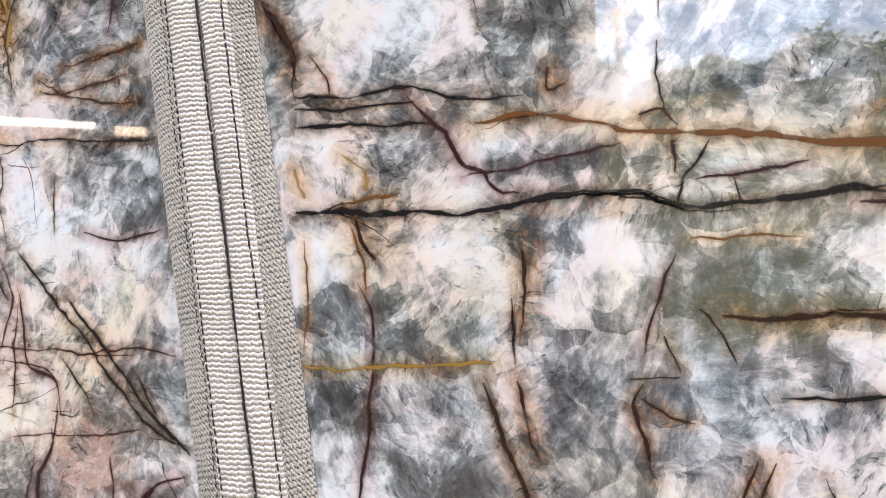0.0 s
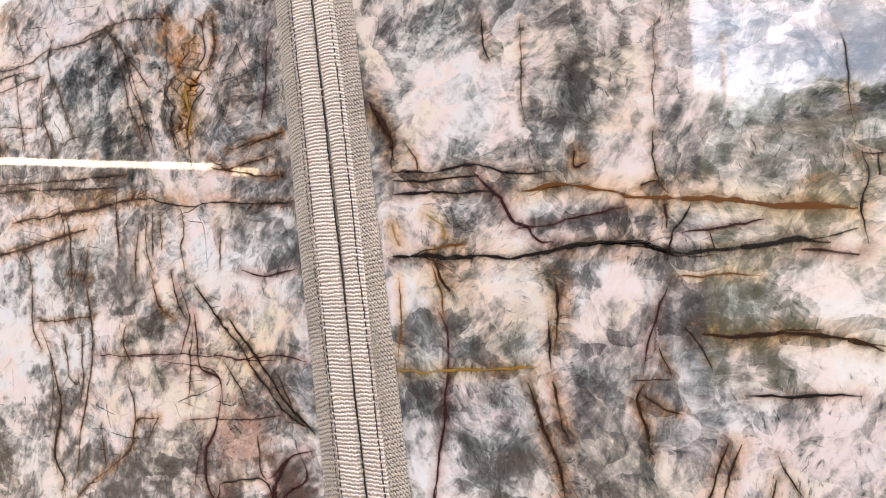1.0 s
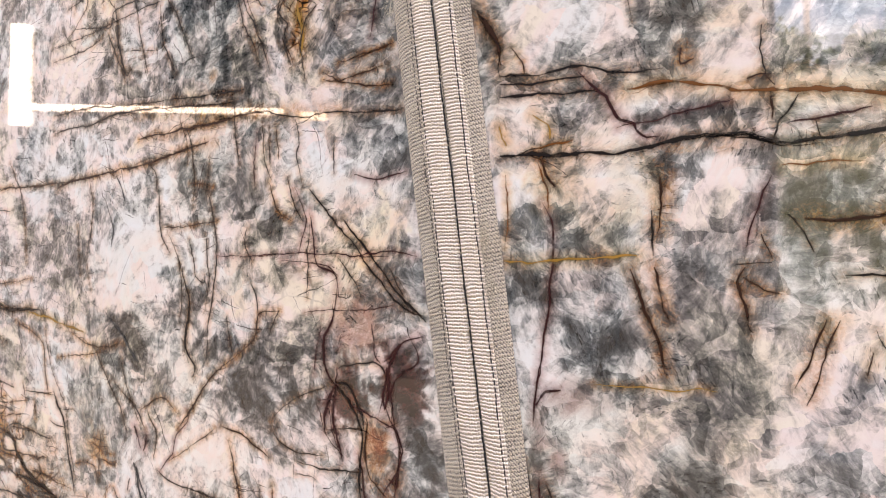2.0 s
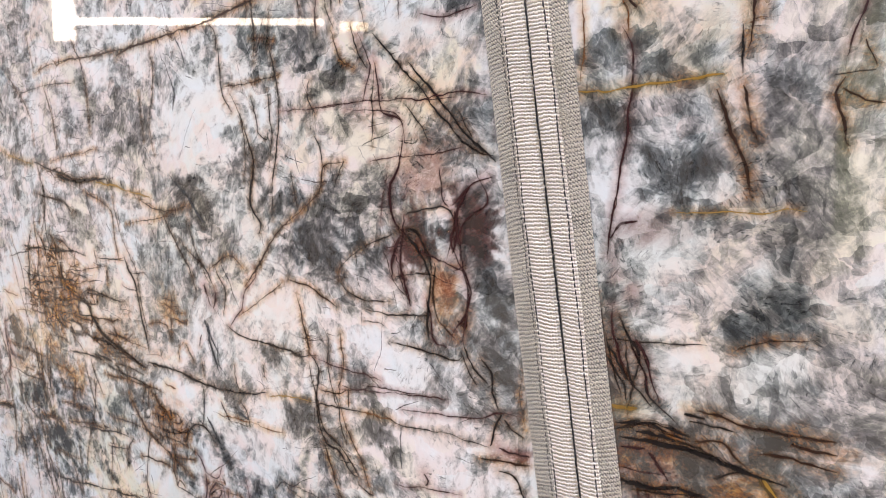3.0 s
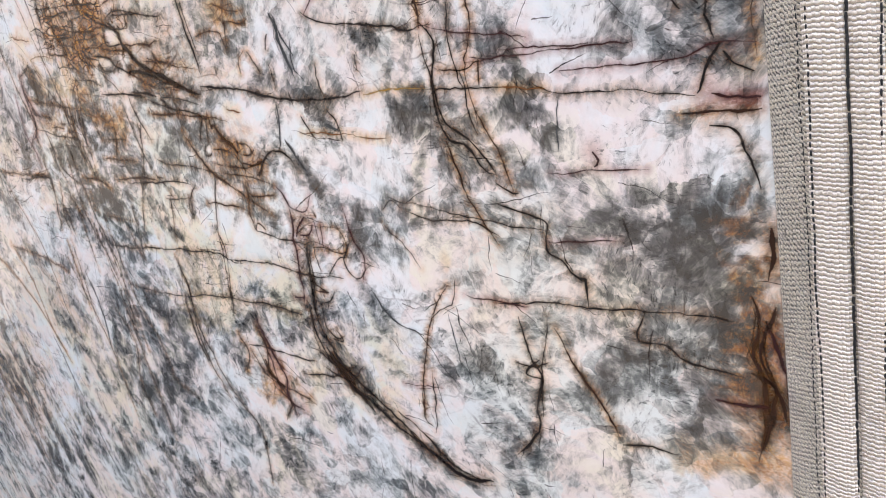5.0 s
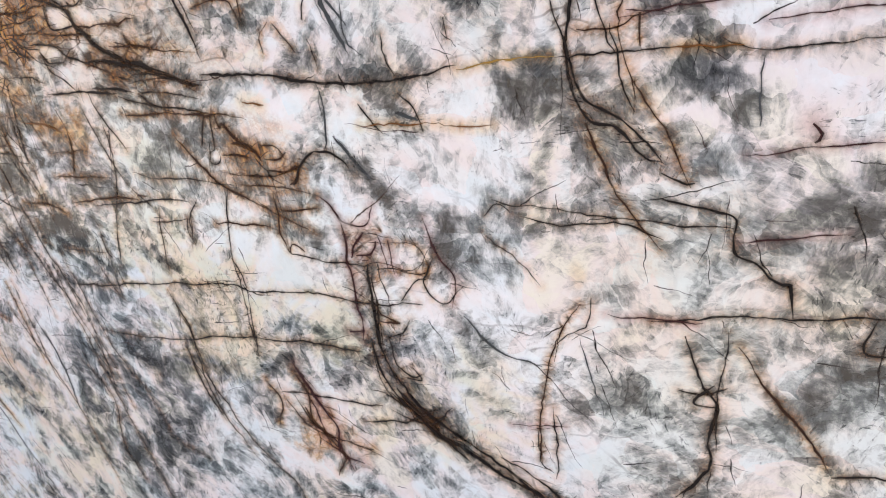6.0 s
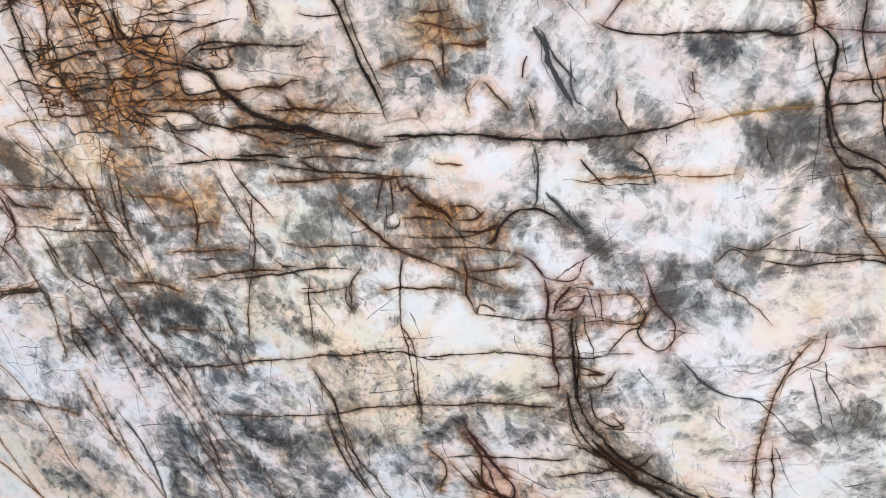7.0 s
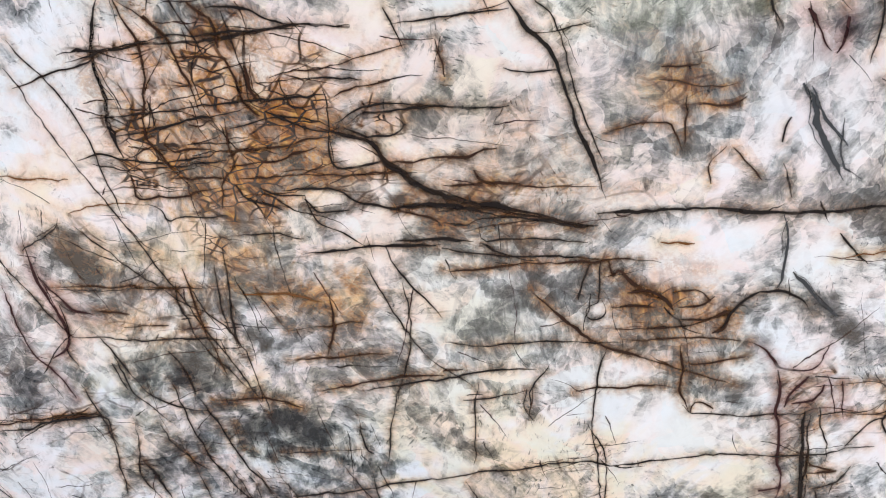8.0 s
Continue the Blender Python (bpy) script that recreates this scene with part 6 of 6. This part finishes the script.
vein("k", 6, (-930, 1103), (-916, 1098), (-898, 1090), (-889, 1078), (-877, 1067), (-862, 1054), (-844, 1046), (-822, 1038), (-796, 1031), (-774, 1023), (-756, 1017))
vein("k", 4, (-890, 1042), (-863, 1044), (-841, 1038), (-819, 1030), (-793, 1025), (-760, 1016))
vein("b", 4, (-984, 1154), (-978, 1139), (-976, 1124), (-966, 1114))
vein("b", 4, (-1029, 1184), (-1021, 1172), (-1015, 1166))
vein("k", 1.6, (-867, 939), (-840, 934), (-808, 934), (-768, 932), (-741, 931))
vein("k", 1.4, (-858, 891), (-837, 892), (-811, 895))
vein("b", 1.4, (-870, 916), (-855, 915))
vein("r", 4, (-314, 1229), (-319, 1185), (-309, 1142))
vein("r", 4, (-242, 1257), (-255, 1231), (-249, 1190), (-243, 1149), (-262, 1115))
scatter_hairs()
for q in "kbr":
    hair_mesh(q)
slab_body()


# ---- the sling ----
def sling_x(z):
    return -0.133 + (z - 1.0) * -0.133


def sweep(profile, z0, z1, steps, wide, uv_scale=1.0, seed=0):
    """Sweeps a profile of (across, out) in metres along the sling, from z0 up to z1 on the slab's face; the cloth ripples a little."""
    r = np.random.default_rng(seed)
    bm = bmesh.new()
    uv = bm.loops.layers.uv.new("UVMap")
    zs = np.linspace(z0, z1, steps)
    knots = r.normal(0, 1, (4, steps // 12 + 3))
    at = np.arange(steps) / 12
    wob = [np.interp(at, np.arange(knots.shape[1]), q) for q in knots]
    rows, us = [], np.concatenate([[0], np.cumsum([math.dist(a, b) for a, b in zip(profile, profile[1:])])])
    for i, z in enumerate(zs):
        c = sling_x(z)
        s = wide(z) * (1 + 0.008 * wob[0][i])
        rows.append([bm.verts.new((c + a * s + 0.0005 * wob[1][i], -(o * (1 + 0.05 * wob[2][i]) + 0.0006), z)) for a, o in profile])
    for i in range(steps - 1):
        for k in range(len(profile) - 1):
            f = bm.faces.new((rows[i][k], rows[i][k + 1], rows[i + 1][k + 1], rows[i + 1][k]))
            for lp, (u, v) in zip(f.loops, ((us[k], zs[i]), (us[k + 1], zs[i]), (us[k + 1], zs[i + 1]), (us[k], zs[i + 1]))):
                lp[uv].uv = (u * uv_scale, v * uv_scale)
    return bm


def sling_width(z):
    return 1.0 + 0.09 * (z - 1.25) if z < 1.25 else 1.0 + 0.02 * (z - 1.25)


def build_sling():
    sling = tagged(new("lifting_sling"), "worn cream polyester webbing sling with black stitching, tied round the slab", "lifting sling")
    z0, z1 = -0.0, 1.93
    # flattened tube of the sleeve, its two rims rolled
    W = 0.0395
    prof = []
    for i in range(33):
        u = -math.cos(math.pi * i / 32)
        prof.append((W * u, 0.0090 * max(0.0, 1 - abs(u) ** 3.0) ** 0.55))
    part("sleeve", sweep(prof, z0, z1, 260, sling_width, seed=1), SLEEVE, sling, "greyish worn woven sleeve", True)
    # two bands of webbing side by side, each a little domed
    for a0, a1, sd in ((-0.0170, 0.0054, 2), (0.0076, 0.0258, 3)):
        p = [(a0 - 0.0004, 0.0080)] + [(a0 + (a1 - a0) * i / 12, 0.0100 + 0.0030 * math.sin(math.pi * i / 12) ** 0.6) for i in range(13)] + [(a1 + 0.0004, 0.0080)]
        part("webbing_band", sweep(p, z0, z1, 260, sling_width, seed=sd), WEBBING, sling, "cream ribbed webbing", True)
    # over the slab's top edge and down its back
    for nm, mt, half, lift in (("sleeve_over_edge", SLEEVE, W, 0.0), ("webbing_over_edge", WEBBING, 0.02, 0.003)):
        bm = bmesh.new()
        uv = bm.loops.layers.uv.new("UVMap")
        path = [(-0.007 - lift, z1)] + [(THICK / 2 - (THICK / 2 + 0.007 + lift) * math.cos(math.pi * i / 10), SZ1 + 0.03 + 0.012 * math.sin(math.pi * i / 10) + lift) for i in range(11)] + [(THICK + 0.007 + lift, 0.0)]
        prev, run = None, 0.0
        for k, (y, z) in enumerate(path):
            c = sling_x(min(z, z1))
            row = [bm.verts.new((c - half, y, z)), bm.verts.new((c + half, y, z))]
            if prev:
                f = bm.faces.new((prev[0], prev[1], row[1], row[0]))
                for lp, q in zip(f.loops, ((0, run), (2 * half, run), (2 * half, run + 0.05), (0, run + 0.05))):
                    lp[uv].uv = q
            prev, run = row, run + 0.05
        ob = part(nm, bm, mt, sling)
        sol = ob.modifiers.new("thickness", "SOLIDIFY")
        sol.thickness = 0.004
    # rows of stitching: a long seam down the middle, broken running stitches beside it
    def stitches(name, across, out, pitch, dash, thick, seed, label):
        r = np.random.default_rng(seed)
        bm = bmesh.new()
        z = z0 + 0.02
        drift = 0.0
        while z < z1 - 0.02:
            length = dash * r.uniform(0.75, 1.2)
            drift = 0.93 * drift + r.normal(0, 0.00017)
            prev = None
            for k in range(4):
                zz = z + length * k / 3
                cx = sling_x(zz) + across * sling_width(zz) + drift + r.normal(0, 0.00006)
                lift = out + 0.0006 * math.sin(math.pi * k / 3)
                t = thick * (0.55 + 0.45 * math.sin(math.pi * (k + 0.5) / 4))
                ring = [bm.verts.new((cx + t * math.cos(q), -(lift + t * 0.7 * math.sin(q)), zz)) for q in (0, 1.05, 2.1, 3.14)]
                if prev:
                    for q in range(3):
                        bm.faces.new((prev[q], prev[q + 1], ring[q + 1], ring[q]))
                prev = ring
            z += pitch * r.uniform(0.93, 1.07)
        part(name, bm, THREAD, sling, label)

    stitches("centre_seam", 0.0065, 0.0106, 0.0062, 0.0066, 0.0009, 11, "black centre seam")
    stitches("stitch_line", -0.0146, 0.0119, 0.0052, 0.0040, 0.0007, 12, "black running stitch")
    stitches("stitch_line", 0.0236, 0.0118, 0.0056, 0.0048, 0.0007, 13, "black running stitch")
    stitches("stitch_line", -0.0196, 0.0094, 0.0050, 0.0030, 0.00045, 14, "thin dark running stitch")
    # worn spots where fibres stand out
    def fray(x, z, count, seed):
        r = np.random.default_rng(seed)
        bm = bmesh.new()
        for q in range(count):
            a = r.uniform(0, 6.3)
            p = np.array([sling_x(z) + x + r.normal(0, 0.003), -0.0105 + r.normal(0, 0.0006), z + r.normal(0, 0.009)])
            d = np.array([math.cos(a), -0.35, math.sin(a)]) * r.uniform(0.001, 0.0028)
            prev = None
            for k in range(4):
                c = p + d * k + np.array([0, 0, -0.0004 * k * k])
                t = 0.00022 * (1 - k / 5)
                ring = [bm.verts.new((c[0] + t * math.cos(w), c[1], c[2] + t * math.sin(w))) for w in (0, 2.1, 4.2)]
                if prev:
                    for w in range(3):
                        bm.faces.new((prev[w], prev[(w + 1) % 3], ring[(w + 1) % 3], ring[w]))
                prev = ring
        part("frayed_spot", bm, FRAY, sling, "pale loose fibres")

    for x, z, count, sd in ((-0.036, 1.563, 60, 1), (-0.035, 1.597, 40, 2), (0.030, 1.351, 90, 3), (0.028, 1.31, 50, 4)):
        fray(x, z, count, sd)


build_sling()


# ---- seen in the polish: bar for a bright strip, hill, trees and pole behind the camera ----
def beam(x0, y0, x1, y1, z0, z1, half):
    """A square bar between two points of the plan."""
    bm = bmesh.new()
    long = math.dist((x0, y0), (x1, y1))
    box(bm, 0, long, -half, half, z0, z1, 0.006)
    bmesh.ops.transform(bm, matrix=pose(x0, y0, 0, 0, 0, math.degrees(math.atan2(y1 - y0, x1 - x0))), verts=bm.verts)
    return bm


def build_strip_bar():
    rail = tagged(new("strip_bar"), "white painted steel bar across the dark corner, standing in for a bright strip of light", "rail")
    # sunlit white bar and plate stand in for a bright strip of unknown source
    part("bar", beam(-6.86, -3.16, -4.91, -4.61, 2.893, 2.962, 0.035), WHITE_PAINT, rail)
    part("drop_plate", beam(-7.02, -3.04, -6.86, -3.16, 2.74, 3.75, 0.03), WHITE_PAINT, rail, "white upright plate")
    part("bracket", beam(-4.78, -4.71, -4.56, -4.87, 2.84, 2.93, 0.04), CREAM_PAINT, rail, "dirty cream end bracket")
    part("tie", beam(-8.2, -2.16, -7.02, -3.04, 2.90, 2.96, 0.025), DARK_WALL, rail, "dark steel tie")
    part("tie", beam(-4.50, -4.91, -2.2, -6.6, 2.90, 2.95, 0.025), DARK_WALL, rail, "dark steel tie")
    part("tie", beam(-4.91, -4.61, -4.72, -4.75, 2.90, 2.94, 0.02), DARK_WALL, rail, "dark steel tie")


def build_pole():
    pole = tagged(new("utility_pole"), "weathered wooden utility pole with a crossarm on the hill", "utility pole")
    pole.location = (-3.85, -62, 13.6)
    bm = bmesh.new()
    bmesh.ops.create_cone(bm, cap_ends=True, segments=12, radius1=0.26, radius2=0.19, depth=12.4, matrix=Matrix.Translation((0, 0, 6.2)))
    part("shaft", bm, POLE_WOOD, pole)
    bm = bmesh.new()
    box(bm, -1.1, 1.1, -0.32, -0.18, 11.5, 11.75, 0.02)
    part("crossarm", bm, POLE_WOOD, pole)
    for x in (-0.95, -0.4, 0.4, 0.95):
        bm = bmesh.new()
        bmesh.ops.create_cone(bm, cap_ends=True, segments=8, radius1=0.12, radius2=0.07, depth=0.4, matrix=Matrix.Translation((x, -0.25, 11.95)))
        part("insulator", bm, POLE_WOOD, pole)


def build_hill():
    bm = bmesh.new()
    bmesh.ops.create_grid(bm, x_segments=70, y_segments=40, size=1)
    for v in bm.verts:
        x, y = v.co.x * 90, -14 - (v.co.y + 1) * 50
        rise = min(1, (-14 - y) / 42)
        v.co = (x, y, -0.2 + rise * (16.2 + 1.6 * noise.noise(Vector((x * 0.05, y * 0.05, 2)))))
    tagged(part("hill", bm, HILL, smooth=True), "low green hill behind the yard", "hill", kind="structure")


def tree_mesh(seed, height):
    """Trunk with forking limbs, and a crown of many small leaf clumps with gaps."""
    r = np.random.default_rng(seed)
    wood, leaves = bmesh.new(), bmesh.new()

    def limb(a, b, r0, r1):
        d = Vector(b) - Vector(a)
        m = Matrix.Translation((Vector(a) + Vector(b)) / 2) @ d.to_track_quat("Z", "Y").to_matrix().to_4x4()
        bmesh.ops.create_cone(wood, cap_ends=False, segments=7, radius1=r0, radius2=r1, depth=d.length, matrix=m)

    top = (r.normal(0, 0.2), r.normal(0, 0.2), height * 0.55)
    limb((0, 0, 0), top, 0.16, 0.10)
    tips = []
    for k in range(8):
        a = k * 0.8 + r.uniform(0, 0.5)
        s = height * r.uniform(0.22, 0.38)
        base = tuple(np.array(top) * r.uniform(0.65, 1.0))
        tip = (base[0] + math.cos(a) * s, base[1] + math.sin(a) * s, base[2] + s * r.uniform(0.5, 1.2))
        limb(base, tip, 0.07, 0.02)
        tips.append(tip)
    for tip in tips:
        for q in range(60):
            p = np.array(tip) + r.normal(0, 1, 3) * height * np.array((0.10, 0.10, 0.08))
            m = Matrix.Translation(p) @ Euler(r.uniform(0, 6.3, 3)).to_matrix().to_4x4() @ Matrix.Diagonal((r.uniform(0.12, 0.3), r.uniform(0.1, 0.22), 0.06, 1))
            bmesh.ops.create_icosphere(leaves, subdivisions=1, radius=1, matrix=m)
    return wood, leaves


def build_trees():
    models = []
    for seed, height in ((3, 4.2), (5, 5.6), (8, 3.4)):
        t = tagged(new("tree"), "leafy green tree standing on the hill", "tree", "trees on the hill")
        wood, leaves = tree_mesh(seed, height)
        part("trunk", wood, BARK, t)
        part("crown", leaves, LEAF, t)
        models.append(t)
    r = np.random.default_rng(21)
    spots = [(x + r.normal(0, 0.8), -58 + r.normal(0, 3)) for x in np.arange(-28, 34, 1.5)]
    for k, (x, y) in enumerate(spots):
        rise = min(1, (-14 - y) / 42)
        z = -2.0 + rise * (16.2 + 1.6 * noise.noise(Vector((x * 0.05, y * 0.05, 2))))
        m = pose(x, y, z, 0, 0, r.uniform(0, 360))
        if k < 3:
            models[k].matrix_basis = m
        else:
            copy_thing(models[k % 3], m)


build_strip_bar()
build_pole()
build_hill()
build_trees()
